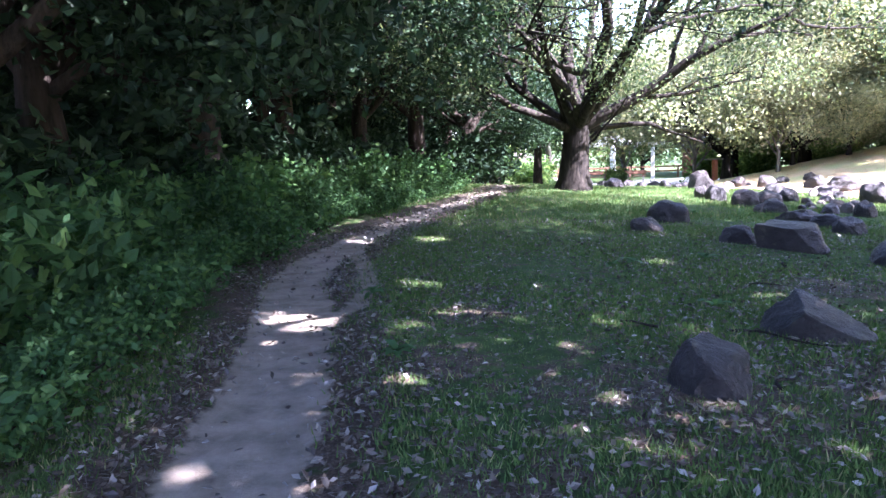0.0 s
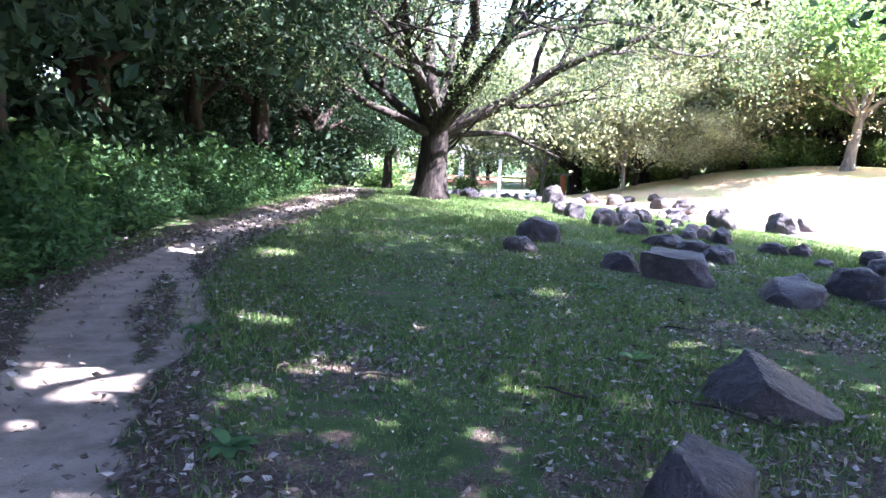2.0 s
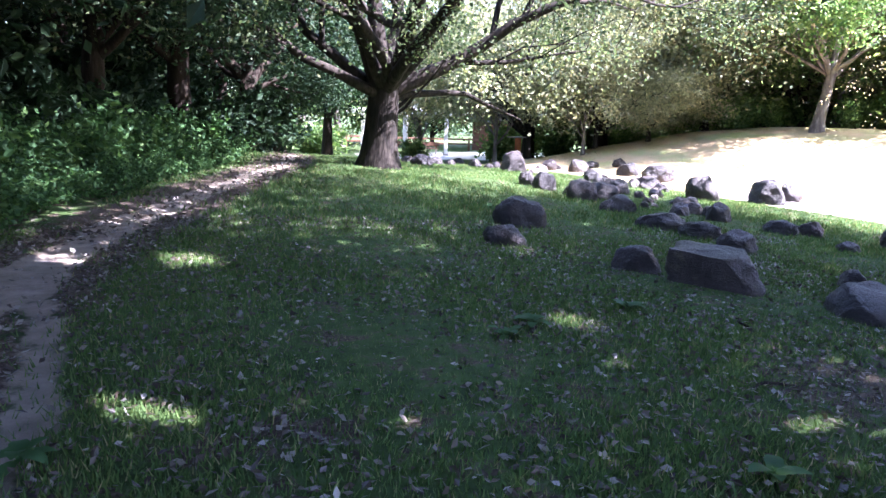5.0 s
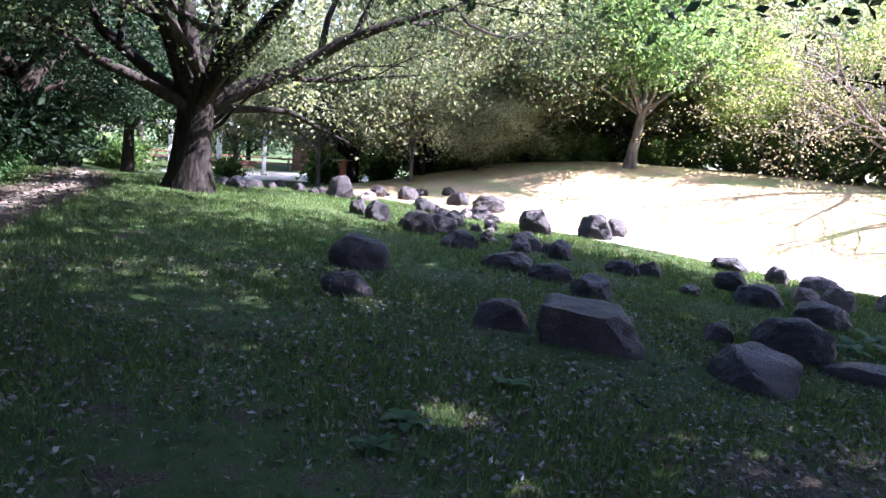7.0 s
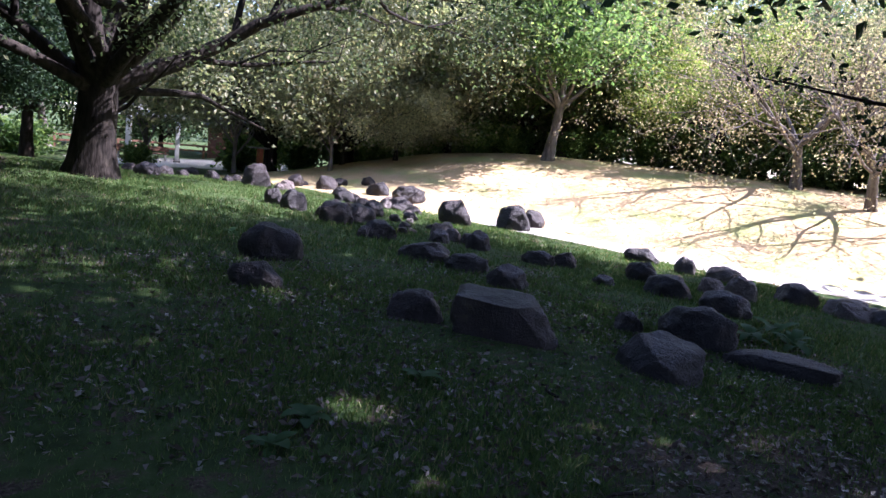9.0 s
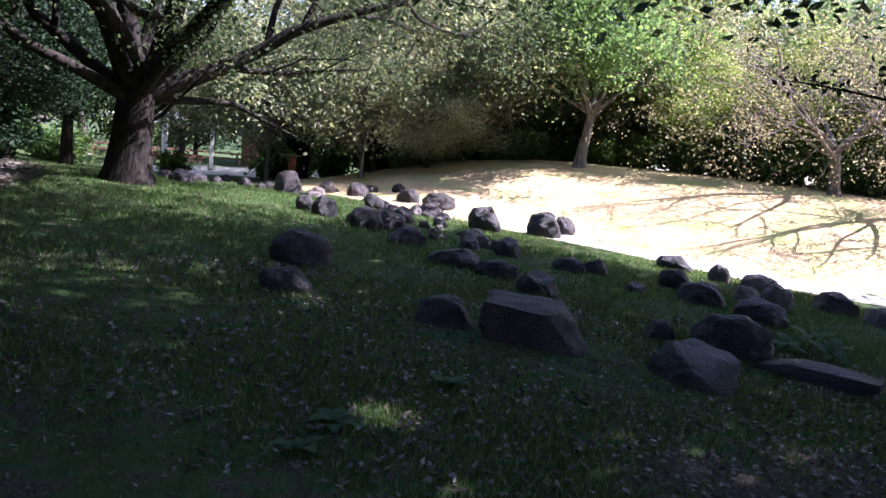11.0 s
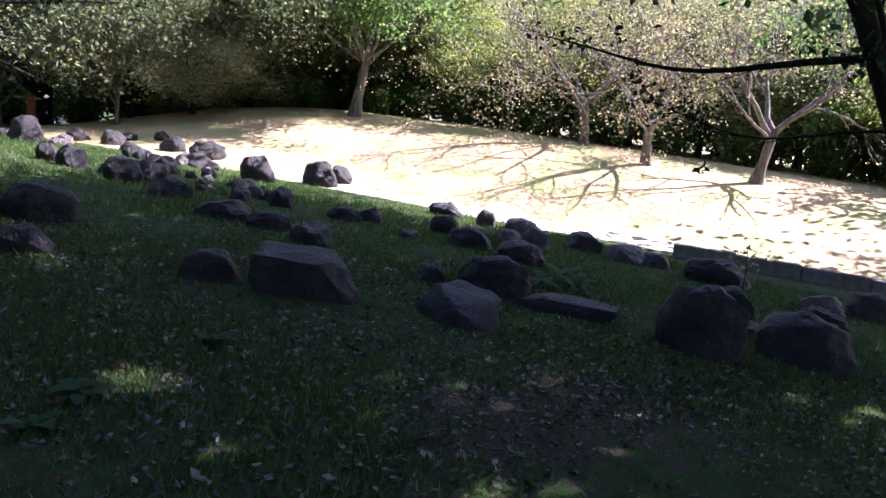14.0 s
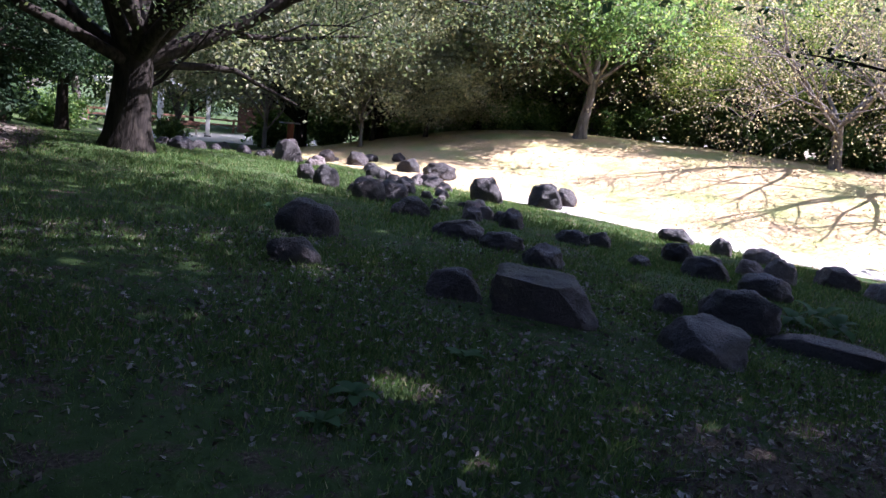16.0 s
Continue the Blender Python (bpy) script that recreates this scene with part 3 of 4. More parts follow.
def open_gaps():
    rng = np.random.default_rng(6)
    for tree in [o for o in scene.objects if o.name.split(".")[0] in ("shade_tree", "woodland_tree", "overhanging_tree")]:
        for ob in tree.children:
            if not ob.name.startswith("crown"):
                continue
            co = np.empty(len(ob.data.vertices) * 3, np.float32)
            ob.data.vertices.foreach_get("co", co)
            co = co.reshape(-1, 3)
            m = np.array(tree.matrix_basis)
            w = (co @ m[:3, :3].T + m[:3, 3]).reshape(-1, 4, 3).mean(1)
            sx, sy = w[:, 0] - SUN_DIR.x / SUN_DIR.z * (w[:, 2] - 0.08), w[:, 1] - SUN_DIR.y / SUN_DIR.z * (w[:, 2] - 0.08)
            cut = np.zeros(len(w), bool)
            for gx, gy, a, b in GAPS:
                u, v = (sx - gx) * 0.88 - (sy - gy) * 0.47, (sx - gx) * 0.47 + (sy - gy) * 0.88
                cut |= (u / a) ** 2 + (v / b) ** 2 < rng.uniform(0.3, 2.0, len(w))
            if cut.any():
                kept = co.reshape(-1, 4, 3)[~cut].reshape(-1, 3)
                ob.data = raw_mesh("crown", kept, np.arange(len(kept)).reshape(-1, 4), ob.data.materials[0], False)


open_gaps()

# woods that close the view all round
rf = np.random.default_rng(77)
cl = []
for k in range(170):
    a, r = 2 * np.pi * k / 170 + rf.normal(0, 0.01), rf.uniform(72, 105)
    top = rf.uniform(8, 15)
    if -0.3 < a - 1.2 < 0.25:
        top *= 0.7
    n = 190
    c = rf.normal(0, 1, (n, 3)) * np.array([3.0, 3.0, top * 0.27]) + np.array([7 + r * np.cos(a), 14 + r * np.sin(a), top * 0.5])
    cl.append(c[c[:, 2] > -1])
tagged(new("far_woods", raw_mesh("far_woods", *leaf_quads(rf, np.concatenate(cl), 0.6, 0.2, 0.7), M_LEAF_MAIN, False)), "distant green woods closing the view round the park", "woods", kind="stuff")


# ---------- shrubs and herbs ----------
def build_shrub(name, m, seed, wide, tall, leaves, size, leaf_mat, label, group):
    rng = np.random.default_rng(seed)
    ob = thing(name, m, label, "shrub", group)
    stems, tips = [], []
    for k in range(9):
        a, o = rng.uniform(0, 2 * np.pi), rng.uniform(0.2, 1.0)
        end = np.array([np.cos(a) * o * wide, np.sin(a) * o * wide, tall * rng.uniform(0.55, 1.0) * (1.1 - 0.5 * o)])
        t = np.linspace(0, 1, 6)[:, None]
        pts = end * t + rng.normal(0, 0.04, (6, 3)) * t
        pts[:, 2] = end[2] * t[:, 0] ** 0.75 - 0.05 * (1 - t[:, 0])
        stems.append(tube(pts, np.linspace(0.018, 0.005, 6), 4))
        tips += list(pts[2:])
    tagged(part_mesh("stemwork", raw_mesh("stemwork", *joined(stems), M_BARK_BLACKISH), ob), kind="stuff")
    t = np.array(tips)
    c = t[rng.integers(0, len(t), leaves)] + rng.normal(0, 0.16 * wide, (leaves, 3))
    c[:, 2] = np.abs(c[:, 2]) + 0.02
    part_mesh("foliage", raw_mesh("foliage", *leaf_quads(rng, c, size), leaf_mat, False), ob)
    return ob


GB = "shrubs beside the trail"
herb = build_shrub("shrub", spot(-2.9, 10.5), 61, 0.7, 0.7, 1700, 0.05, M_HERB, "low leafy green undergrowth beside the trail", GB)
shrub = build_shrub("shrub", spot(-3.7, 11.5), 62, 1.0, 1.3, 2400, 0.08, M_HERB, "dense shaded green shrub at the edge of the woods", GB)
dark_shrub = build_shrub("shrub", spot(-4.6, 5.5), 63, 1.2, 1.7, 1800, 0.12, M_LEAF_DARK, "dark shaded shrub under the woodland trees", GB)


def wood_edge(y):
    return float(np.interp(y, [p[1] for p in TRAIL], [p[0] for p in TRAIL])) - 0.75


for k in range(34):
    y = 0.6 + k * 0.78 + rw.uniform(-0.2, 0.2)
    copy_thing(herb, spot(wood_edge(y) - 0.45 - rw.uniform(0, 0.5), y, rw.uniform(0, 360), rw.uniform(0.55, 1.0)))
for k in range(22):
    y = 1.5 + k * 1.3 + rw.uniform(-0.3, 0.3)
    copy_thing(shrub, spot(wood_edge(y) - 1.5 - rw.uniform(0, 0.6), y, rw.uniform(0, 360), rw.uniform(0.75, 1.15)))
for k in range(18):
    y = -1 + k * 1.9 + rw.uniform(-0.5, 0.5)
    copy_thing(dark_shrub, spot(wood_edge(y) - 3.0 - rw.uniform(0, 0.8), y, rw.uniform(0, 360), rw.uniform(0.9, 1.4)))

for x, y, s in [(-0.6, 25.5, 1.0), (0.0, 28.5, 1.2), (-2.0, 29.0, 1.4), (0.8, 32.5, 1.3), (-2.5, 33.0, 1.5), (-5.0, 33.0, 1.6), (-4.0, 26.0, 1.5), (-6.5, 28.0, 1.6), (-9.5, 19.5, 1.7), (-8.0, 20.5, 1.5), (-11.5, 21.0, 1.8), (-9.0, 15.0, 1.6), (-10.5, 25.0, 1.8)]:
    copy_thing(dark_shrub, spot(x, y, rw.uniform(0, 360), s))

GR = "shrubs along the ridge"
hedge = build_shrub("shrub", spot(27.5, 20.5), 64, 1.3, 1.8, 2600, 0.11, M_LEAF_GREEN, "sunlit green shrub at the top of the bank", GR)
for x, y, s in [(26.5, 23.0, 1.0), (29.0, 17.5, 1.1), (30.0, 14.5, 1.0), (31.5, 11.5, 1.0), (30.5, 8.5, 0.9), (24.5, 27.5, 0.9), (20.3, 31.0, 0.9), (18.5, 34.5, 0.8), (16.5, 33.5, 0.6), (23.0, 31.0, 0.9), (25.0, 28.8, 1.0), (23.6, 28.0, 0.7), (26.0, 25.6, 0.8), (21.6, 30.2, 0.7), (27.2, 22.2, 0.8), (19.2, 33.0, 0.8), (28.3, 19.6, 0.8), (17.6, 35.2, 0.8), (8.2, 41.0, 0.8), (15.2, 39.0, 1.0), (32.5, 5.0, 1.0)]:
    copy_thing(hedge, spot(x, y, rw.uniform(0, 360), s))
for x, y, s in [(27.5, 24.5, 1.3), (24.0, 34.0, 1.3), (21.5, 37.0, 1.3), (19.0, 40.0, 1.3), (31.5, 19.0, 1.4), (32.5, 14.5, 1.4), (33.5, 10.0, 1.4), (29.0, 27.5, 1.4), (14.5, 46.0, 1.4), (17.5, 49.0, 1.4), (29.5, 21.5, 1.3)]:
    copy_thing(hedge, spot(x, y, rw.uniform(0, 360), s))
bright = build_shrub("shrub", spot(1.0, 47.0), 65, 2.2, 1.6, 6000, 0.12, M_LEAF_GREEN, "bright sunlit yellow-green shrub beyond the lawn", "bright shrubs beyond the lawn")
for x, y in [(-3.5, 46.0), (4.6, 48.5)]:
    copy_thing(bright, spot(x, y, rw.uniform(0, 360), 1.0))


# ---------- boulders ----------
def rock_shape(seed, power=3.0, extra=(), cuts=7, rough=0.05):
    """A rounded block worn to broad facets, with an uneven skin; it fills a unit box that stands on z = 0."""
    rng = random.Random(seed)
    bm = bmesh.new()
    bmesh.ops.create_icosphere(bm, subdivisions=4, radius=1.0)
    planes = [(Vector(d).normalized(), h) for d, h in extra]
    if not extra:
        planes.append((Vector((rng.gauss(0, 0.4), rng.gauss(0, 0.4), 1)).normalized(), rng.uniform(0.7, 0.95)))
    for k in range(cuts):
        a = rng.uniform(0, 2 * math.pi)
        planes.append((Vector((math.cos(a), math.sin(a), rng.uniform(0.0, 0.9))).normalized(), rng.uniform(0.7, 0.98)))
    off = Vector((seed * 3.1, seed * 1.7, 0))
    for v in bm.verts:
        c = v.co
        v.co = c / (abs(c.x) ** power + abs(c.y) ** power + abs(c.z) ** power) ** (1 / power)
        for d, h in planes:
            over = v.co.dot(d) - h
            if over > 0:
                v.co -= d * over * 0.94
        c = v.co.copy()
        v.co *= 1 + rough * (1.8 * noise.noise(c * 1.7 + off) + noise.noise(c * 4.5 + off) + 0.45 * noise.noise(c * 11 + off))
    lo, hi = Vector([min(v.co[i] for v in bm.verts) for i in range(3)]), Vector([max(v.co[i] for v in bm.verts) for i in range(3)])
    for v in bm.verts:
        v.co = Vector(((v.co.x - (lo.x + hi.x) / 2) / (hi.x - lo.x), (v.co.y - (lo.y + hi.y) / 2) / (hi.y - lo.y), (v.co.z - lo.z) / (hi.z - lo.z)))
    return bm


ROCKS = [rock_shape(70 + k, (2.0, 2.6, 2.2, 3.0)[k % 4], (), 9, 0.075) for k in range(9)]
ROCKS.append(rock_shape(90, 7.0, [((0.1, -0.1, 1), 0.74), ((0.8, -0.5, 0.5), 0.84), ((-0.15, -1, -0.05), 0.74), ((0.9, 0.2, 0.3), 0.8)], 1, 0.06))
ROCKS.append(rock_shape(91, 6.0, [((0.05, -0.1, 1), 0.6)], 5, 0.06))
ROCKS.append(rock_shape(92, 5.0, [((0.3, -0.3, 1), 0.6), ((-0.9, -0.4, 0.15), 0.75), ((0.7, -0.6, 0.7), 0.7)], 5, 0.06))
ROCKS.append(rock_shape(93, 2.6, [((0.75, -0.2, 0.9), 0.32), ((-0.8, -0.3, 0.6), 0.6)], 5, 0.07))
ROCK_COUNT = [0]


def boulder(x, y, wide, tall, turn, pale=False, shape=None, deep=0.8, label=""):
    k = ROCK_COUNT[0]
    # most boulders in the sunlit strip at the bank's foot take the paler colour
    pale = pale or (x > 10.9 and y < 17 and k % 3 != 1)
    ROCK_COUNT[0] += 1
    bm = ROCKS[k % 9 if shape is None else shape].copy()
    sink = 0.45 * tall
    bmesh.ops.scale(bm, vec=(wide * 1.04, wide * deep, tall + sink), verts=bm.verts)
    me = bpy.data.meshes.new("boulder")
    bm.to_mesh(me)
    bm.free()
    me.shade_smooth()
    me.set_sharp_from_angle(angle=radians(32))
    me.materials.append(M_ROCK_PALE if pale else M_ROCK)
    ob = new("boulder", me)
    ob.matrix_world = pose(x, y, on_ground(x, y, sink), 0, 0, turn)
    size = "large" if wide > 0.85 else "small" if wide < 0.5 else "rounded"
    tagged(ob, label or ("%s %s boulder half sunk in the grass" % (size, "sunlit pale" if pale else "dark grey basalt")), "boulder", "boulders strewn over the grass")


boulder(4.30, 15.00, 0.83, 0.47, -23)
boulder(3.43, 13.31, 0.58, 0.28, -22)
boulder(4.57, 11.88, 0.56, 0.31, -35)
boulder(5.14, 11.17, 1.02, 0.45, -42, shape=9, deep=0.7)
boulder(7.12, 13.39, 0.58, 0.33, -42)
boulder(5.97, 9.95, 0.8, 0.34, -54, shape=11)
boulder(7.60, 10.65, 0.86, 0.45, -57)
boulder(7.10, 11.22, 0.33, 0.22, -52)
boulder(10.05, 11.84, 0.74, 0.35, -59)
boulder(11.91, 12.73, 0.52, 0.42, -60)
boulder(10.91, 14.04, 0.61, 0.38, -53)
boulder(10.29, 13.03, 0.75, 0.34, -55)
boulder(11.67, 13.15, 0.48, 0.29, -58)
boulder(9.47, 13.69, 0.37, 0.17, -50)
boulder(10.09, 15.21, 0.47, 0.29, -47)
boulder(9.57, 15.34, 0.61, 0.26, -45)
boulder(13.33, 12.48, 0.73, 0.36, -63)
boulder(13.72, 14.18, 0.73, 0.33, -58)
boulder(13.47, 14.97, 0.43, 0.37, -56)
boulder(13.66, 16.26, 0.78, 0.33, -52)
boulder(13.23, 11.49, 0.82, 0.33, -67)
boulder(13.64, 11.20, 0.45, 0.24, -69)
boulder(9.10, 16.53, 0.48, 0.40, -40)
boulder(7.14, 15.48, 0.85, 0.28, -35)
boulder(7.32, 14.57, 0.69, 0.27, -39)
boulder(7.43, 17.40, 0.62, 0.34, -32)
boulder(7.50, 19.29, 0.70, 0.47, -28)
boulder(8.21, 19.60, 0.73, 0.41, -30)
boulder(11.69, 20.75, 0.87, 0.66, -37)
boulder(13.45, 20.42, 0.91, 0.64, -42)
boulder(14.22, 20.48, 0.62, 0.47, -44)
boulder(9.33, 20.92, 0.54, 0.41, -31)
boulder(12.49, 26.04, 0.74, 0.44, -31)
boulder(12.85, 24.74, 1.05, 0.48, -34)
boulder(11.42, 22.95, 0.79, 0.38, -33)
boulder(10.12, 23.85, 0.56, 0.38, -29)
boulder(7.29, 20.97, 0.58, 0.47, -25)
boulder(7.12, 21.67, 0.46, 0.40, -23)
boulder(8.74, 26.88, 0.84, 0.70, -22)
boulder(11.36, 27.43, 0.72, 0.46, -27)
boulder(5.57, 26.90, 0.71, 0.37, -14)
boulder(8.77, 33.72, 0.68, 0.32, -17)
boulder(7.75, 8.23, 0.87, 0.69, -73)
boulder(10.10, 8.63, 0.55, 0.41, -75)
boulder(8.61, 7.43, 0.95, 0.52, -80)
boulder(10.56, 7.67, 0.64, 0.36, -81)
boulder(13.05, 9.77, 1.11, 0.47, -73)
boulder(13.29, 10.95, 0.53, 0.28, -69)
boulder(13.00, 11.37, 0.64, 0.29, -67)
boulder(9.41, 8.22, 0.43, 0.14, -76)
boulder(12.69, 8.05, 0.67, 0.29, -81)
boulder(13.30, 7.49, 0.70, 0.42, -83)
boulder(1.72, 4.72, 0.52, 0.35, -10, shape=11)
boulder(3.12, 6.2, 0.88, 0.36, -25, shape=12, deep=0.6)
boulder(7.62, 9.66, 1.08, 0.18, -68, shape=10, deep=0.45, label="long flat dark slab of rock lying in the grass")
rr = random.Random(17)
for k in range(46):
    f = rr.random()
    x, y = 8.6 + 4.5 * f * rr.random() + rr.gauss(0, 0.7), 17.5 + 11 * f + rr.gauss(0, 0.8)
    s = rr.uniform(0.2, 0.5)
    boulder(x, y, s, s * rr.uniform(0.45, 0.75), rr.uniform(0, 360), rr.random() < 0.5)
for k in range(12):
    x = 4.8 + k * 0.75 + rr.uniform(-0.2, 0.2)
    s = rr.uniform(0.4, 0.8)
    boulder(x, 28.3 + rr.uniform(-0.8, 0.8), s, s * 0.55, rr.uniform(0, 360))

# kerb at the foot of the bank
kerb = thing("kerb", pose(0, 0, 0), "low weathered concrete kerb along the foot of the bank", "kerb")
ky = [11.6, 10.4, 9.2, 8.0, 6.8, 5.6, 4.4, 3.2, 2.0]
for y0, y1 in zip(ky, ky[1:]):
    x0, x1 = float(foot(y0)) - 0.15, float(foot(y1)) - 0.15
    ln = math.hypot(x1 - x0, y1 - y0)
    ob = part("kerb_stone", boxes((0, -0.12, -0.2, ln - 0.015, 0.12, 0.3), bevel=0.02), M_CONCRETE, kerb)
    ob.matrix_local = pose(x0, y0, on_ground(x0, y0), 0, 0, math.degrees(math.atan2(y1 - y0, x1 - x0)))


# ---------- shelter and park fittings in the distance ----------
def pergola(x, y, turn):
    ob = thing("pergola", pose(x, y, on_ground(x, y), 0, 0, turn), "white park pergola with square posts and roof beams", "pergola")
    for px in (-2.8, 0.0, 2.8):
        for py in (-1.3, 1.3):
            p = part("post", boxes((px - 0.11, py - 0.11, -0.1, px + 0.11, py + 0.11, 2.6)), M_WHITE, ob)
            part("footing", boxes((px - 0.2, py - 0.2, -0.15, px + 0.2, py + 0.2, 0.12)), M_CONCRETE, p)
    for py in (-1.3, 1.3):
        part("beam", boxes((-3.6, py - 0.09, 2.6, 3.6, py + 0.09, 2.84)), M_WHITE, ob)
    for k in range(13):
        bx = -3.4 + k * 0.567
        part("rafter", boxes((bx - 0.05, -2.0, 2.843, bx + 0.05, 2.0, 2.99)), M_WHITE, ob)
    part("roof_lantern", boxes((-1.0, -0.7, 2.993, 1.0, 0.7, 3.3)), M_WHITE, ob)


pergola(10.8, 53.2, -15)


def bench(x, y, turn):
    ob = thing("bench", pose(x, y, on_ground(x, y), 0, 0, turn), "brown timber park bench under the pergola", "bench", "benches by the pergola")
    for px in (-0.7, 0.7):
        part("leg", boxes((px - 0.05, -0.2, 0, px + 0.05, 0.2, 0.4)), M_CONCRETE, ob)
    for k in range(3):
        part("seat_board", boxes((-0.9, -0.2 + k * 0.14, 0.4, 0.9, -0.08 + k * 0.14, 0.44)), M_BROWN, ob)
    for k in range(2):
        part("back_board", boxes((-0.9, 0.22, 0.55 + k * 0.16, 0.9, 0.26, 0.67 + k * 0.16)), M_BROWN, ob)
    for px in (-0.7, 0.7):
        part("back_post", boxes((px - 0.04, 0.263, 0.3, px + 0.04, 0.31, 0.85)), M_BROWN, ob)


bench(9.5, 53.0, -15)
bench(12.1, 52.5, -15)

fence = thing("fence", pose(0, 0, 0), "low brown timber rail fence beyond the lawn", "fence")
for k in range(9):
    x = 5.5 + k * 1.9
    part("post", boxes((x - 0.07, 57.93, on_ground(x, 58) - 0.2, x + 0.07, 58.07, on_ground(x, 58) + 0.95)), M_BROWN, fence)
for k in range(8):
    x = 5.5 + k * 1.9
    for z in (0.45, 0.8):
        part("rail", boxes((x + 0.073, 57.96, on_ground(x, 58) + z, x + 1.827, 58.04, on_ground(x, 58) + z + 0.13)), M_BROWN, fence)

sign = thing("signpost", pose(12.0, 35.0, on_ground(12.0, 35.0), 0, 0, 20), "faded orange post with a flat pale board on top", "signpost")
part("post", boxes((-0.1, -0.1, -0.1, 0.1, 0.1, 1.0)), M_RED, sign)
part("board", boxes((-0.5, -0.2, 1.003, 0.35, 0.2, 1.06)), M_CONCRETE, sign)

hut = thing("park_hut", pose(20.5, 60.0, on_ground(20.5, 60.0), 0, 0, -20), "small dark brown park hut with a pale eave", "hut")
part("wall", boxes((-2.5, -1.5, -0.1, 2.5, 1.5, 2.2)), M_BROWN, hut)
bmr = bmesh.new()
vs = [bmr.verts.new(c) for c in ((-2.9, -1.9, 2.203), (2.9, -1.9, 2.203), (2.9, 1.9, 2.203), (-2.9, 1.9, 2.203), (-2.9, 0, 3.1), (2.9, 0, 3.1))]
for f in ((0, 1, 5, 4), (2, 3, 4, 5), (0, 4, 3), (1, 2, 5), (3, 2, 1, 0)):
    bmr.faces.new([vs[i] for i in f])
part("roof", bmr, M_ROOF, hut)


# ---------- grass and fallen leaves ----------
def grass_field(name, seed, n, x0, x1, y0, y1, tall, wide, label):
    rng = np.random.default_rng(seed)
    x, y = scatter(rng, n, x0, x1, y0, y1)
    clump = 0.5 + 0.5 * np.sin(x * 2.1 + 1.3 * np.sin(y * 1.7)) * np.sin(y * 2.3 + 1.1 * np.sin(x * 1.9))
    keep = rng.random(n) < np.clip(1.2 - 1.4 * worn_mask(x, y), 0.05, 1) * (0.45 + 0.55 * clump) * (1 - trail_mask(x, y)) * (1 - dry_mask(x, y)) * (1 - 0.9 * gravel_mask(x, y))
    x, y = x[keep], y[keep]
    h = tall * rng.uniform(0.4, 1.2, len(x))
    me = raw_mesh(name, *blades(rng, x, y, height(x, y), h, np.full(len(x), wide)), M_GRASS, False)
    tagged(new(name, me), label, "grass", kind="stuff")


grass_field("grass", 81, 470000, -2.6, 8.0, 1.6, 14, 0.05, 0.006, "short shaded lawn grass in uneven tufts")
grass_field("grass", 82, 200000, -2.0, 15.0, 13, 30, 0.075, 0.011, "short lawn grass with sunlit patches under the tree")
grass_field("grass", 83, 90000, 7.5, 15.0, 2, 14, 0.07, 0.010, "rough grass among the boulders")

rng = np.random.default_rng(91)
x, y = scatter(rng, 90000, -3.5, 9.0, 1.2, 15.0)
keep = rng.random(len(x)) < (0.26 + 0.55 * worn_mask(x, y)) * (1 - 0.9 * trail_mask(x, y))
x, y = x[keep], y[keep]
c = np.stack([x, y, height(x, y) + rng.uniform(0.008, 0.03, len(x))], 1)
tagged(new("fallen_leaves", raw_mesh("fallen_leaves", *leaf_quads(rng, c, 0.03, 0.6), M_LITTER, False)), "curled dry brown leaves fallen on the grass", "leaves", kind="stuff")
x, y = scatter(rng, 9000, -3.5, 3.0, 13.0, 27.0)
keep = line_distance(x, y, TRAIL) < rng.exponential(0.45, len(x))
x, y = x[keep], y[keep]
c = np.stack([x, y, height(x, y) + 0.012], 1)
tagged(new("trail_leaves", raw_mesh("trail_leaves", *leaf_quads(rng, c, 0.045, 0.8), M_LITTER, False)), "brown leaves strewn over the far stretch of the trail", "leaves", kind="stuff")
x, y = scatter(rng, 9000, 9, 27.0, 6, 34.0)
keep = x > foot(y) - 1.5
x, y = x[keep], y[keep]
c = np.stack([x, y, height(x, y) + 0.02], 1)
tagged(new("bank_leaves", raw_mesh("bank_leaves", *leaf_quads(rng, c, 0.03, 0.8), M_LEAF_RUST, False)), "scattered dry leaves on the sunny bank", "leaves", kind="stuff")


# ---------- small plants and sticks ----------
def broad_leaf(length, wide):
    t = np.linspace(0, 1, 6)
    w = wide * np.sin(np.pi * np.clip(t * 0.92 + 0.06, 0, 1)) ** 0.8
    z = 0.55 * length * t - 0.45 * length * t ** 2.2
    left = np.stack([t * length, w, z + 0.15 * w], 1)
    mid = np.stack([t * length, 0 * t, z], 1)
    right = np.stack([t * length, -w, z + 0.15 * w], 1)
    i = np.arange(5)
    f = np.concatenate([np.stack([i, i + 1, i + 7, i + 6], 1), np.stack([i + 6, i + 7, i + 13, i + 12], 1)])
    return raw_mesh("leaf", np.concatenate([left, mid, right]), f, M_HERB)


LEAF_BIG, LEAF_SMALL = broad_leaf(0.3, 0.06), broad_leaf(0.16, 0.04)


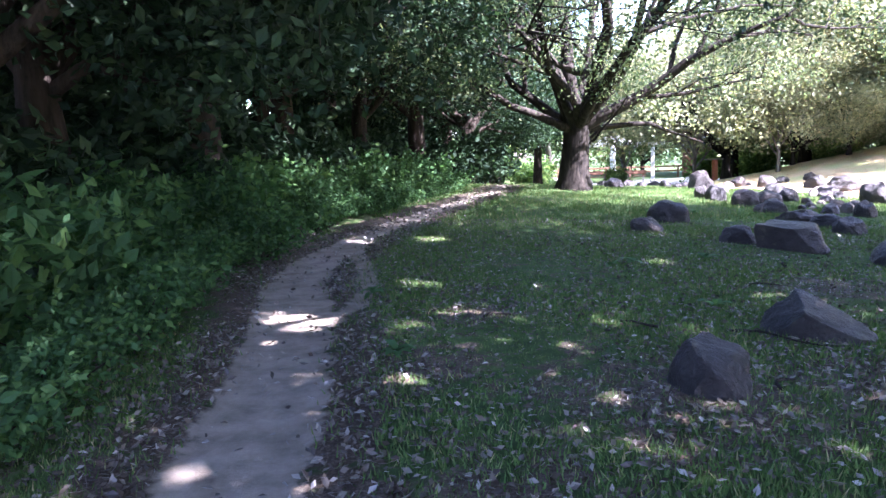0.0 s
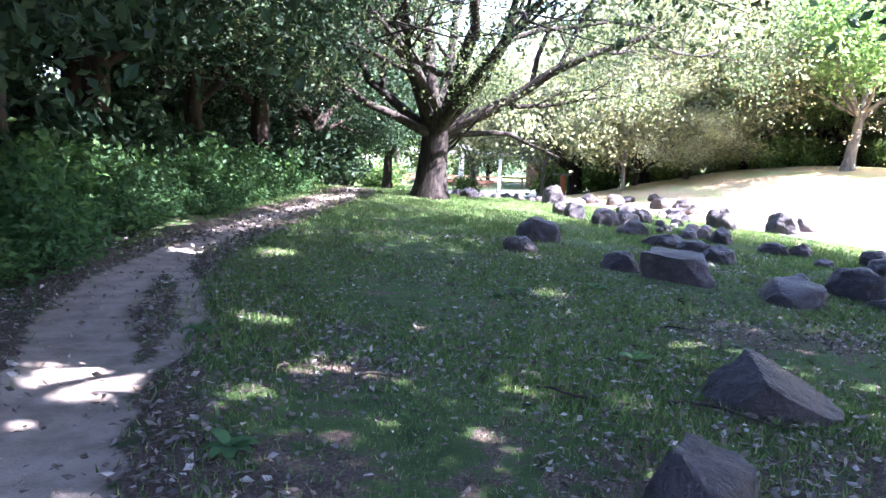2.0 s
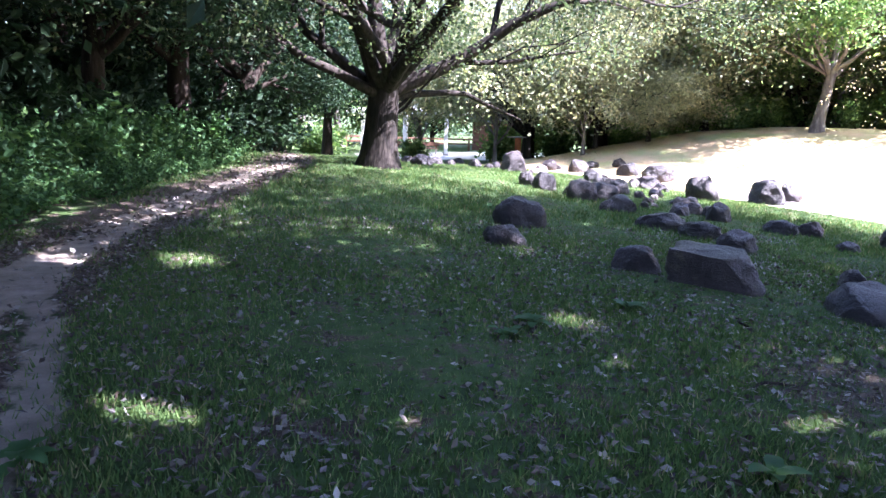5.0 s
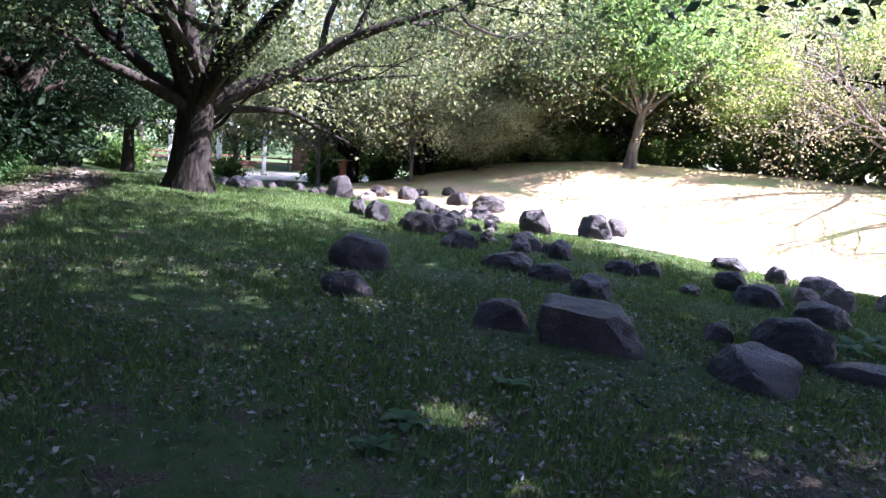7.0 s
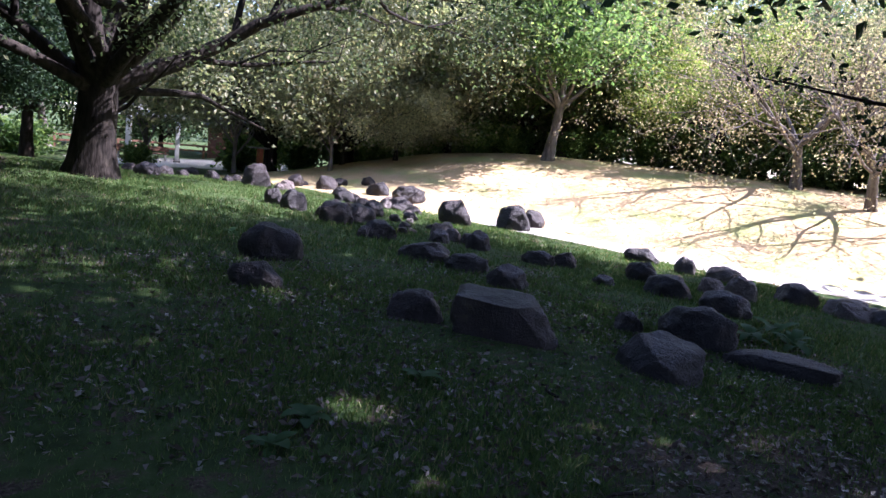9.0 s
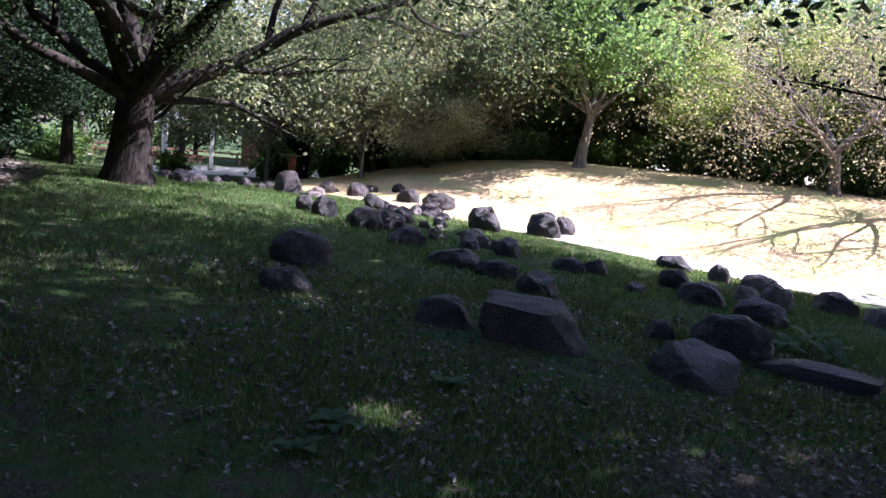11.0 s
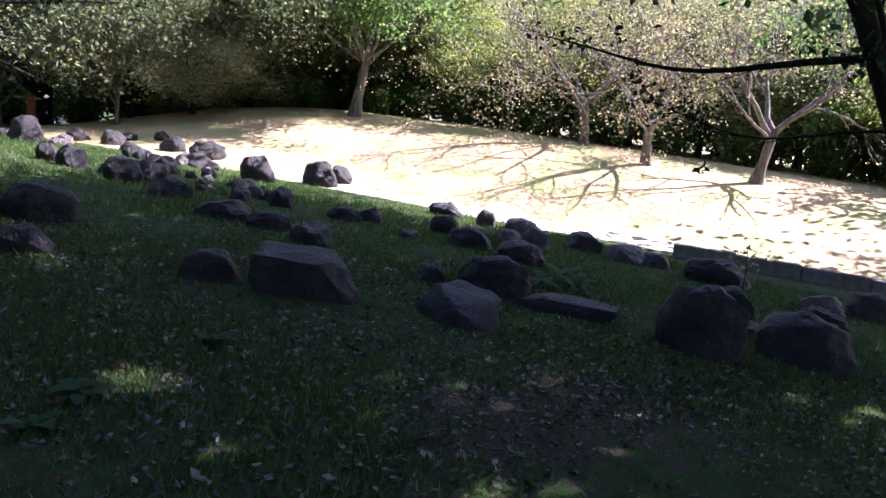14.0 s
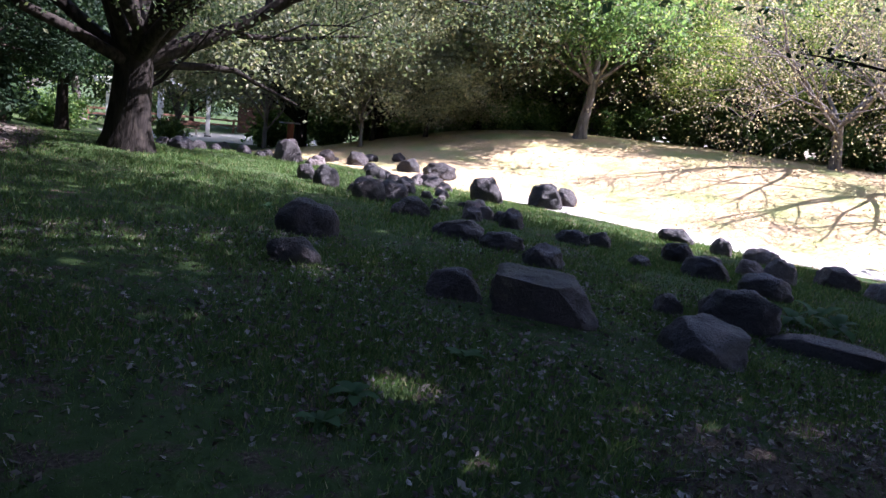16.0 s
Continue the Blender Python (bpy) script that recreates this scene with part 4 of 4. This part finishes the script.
def weed(x, y, leaf, count, stalk, label):
    ob = thing("weed", spot(x, y), label, "plant", "broad-leaved weeds")
    part_mesh("stalk", raw_mesh("stalk", *tube([(0, 0, -0.03), (0.01, 0, stalk * 0.5), (0.0, 0.02, stalk)], [0.006, 0.005, 0.003], 5), M_HERB), ob)
    for k in range(count):
        lf = part_mesh("leaf", leaf, ob)
        lf.matrix_local = pose(0, 0, stalk * rw.uniform(0.15, 1.0), 0, rw.uniform(-25, 25), k * 137.5) @ Matrix.Scale(rw.uniform(0.7, 1.2), 4)


weed(-2.35, 8.6, LEAF_SMALL, 12, 0.75, "tall broad-leaved weed standing beside the trail")
weed(-2.7, 7.4, LEAF_SMALL, 12, 0.6, "tall broad-leaved weed standing beside the trail")
for x, y in [(8.6, 10.6), (8.9, 10.2), (8.3, 10.9), (9.2, 10.6)]:
    weed(x, y, LEAF_BIG, 9, 0.15, "broad-leaved green weed growing between boulders")
for x, y in [(2.0, 9.4), (2.35, 9.7), (-0.9, 7.9), (4.4, 16.8), (3.5, 10.2), (5.4, 16.9), (-0.4, 5.6), (2.6, 7.2)]:
    weed(x, y, LEAF_SMALL, 9, 0.05, "small broad-leaved weed flat in the grass")


def stick(x, y, turn, length):
    pts = [(length * (t - 0.5), 0.05 * math.sin(t * 7), 0.02 + 0.02 * math.sin(t * 5)) for t in np.linspace(0, 1, 8)]
    ob = new("stick", raw_mesh("stick", *tube(pts, np.linspace(0.013, 0.005, 8), 6), M_BARK))
    ob.matrix_world = pose(x, y, on_ground(x, y), 0, 0, turn)
    tagged(ob, "thin dead brown stick lying on the grass", "stick", "dead sticks")


for x, y, a, ln in [(2.75, 6.0, -35, 0.9), (2.3, 4.9, 60, 0.4), (0.5, 6.7, 20, 0.45), (1.6, 6.4, 140, 0.5), (3.6, 8.3, 10, 0.6), (4.4, 9.8, 75, 0.4)]:
    stick(x, y, a, ln)

sapling = thing("sapling", spot(12.6, 9.2), "small sapling with a few reddish leaves", "plant")
part_mesh("stem", raw_mesh("stem", *tube([(0, 0, -0.05), (0.03, 0, 0.35), (0, 0.04, 0.75)], [0.01, 0.008, 0.004], 5), M_BARK), sapling)
cs = np.random.default_rng(4).normal(0, 0.12, (45, 3)) + np.array([0, 0, 0.6])
part_mesh("foliage", raw_mesh("foliage", *leaf_quads(np.random.default_rng(5), cs, 0.05), M_LEAF_RUST, False), sapling)
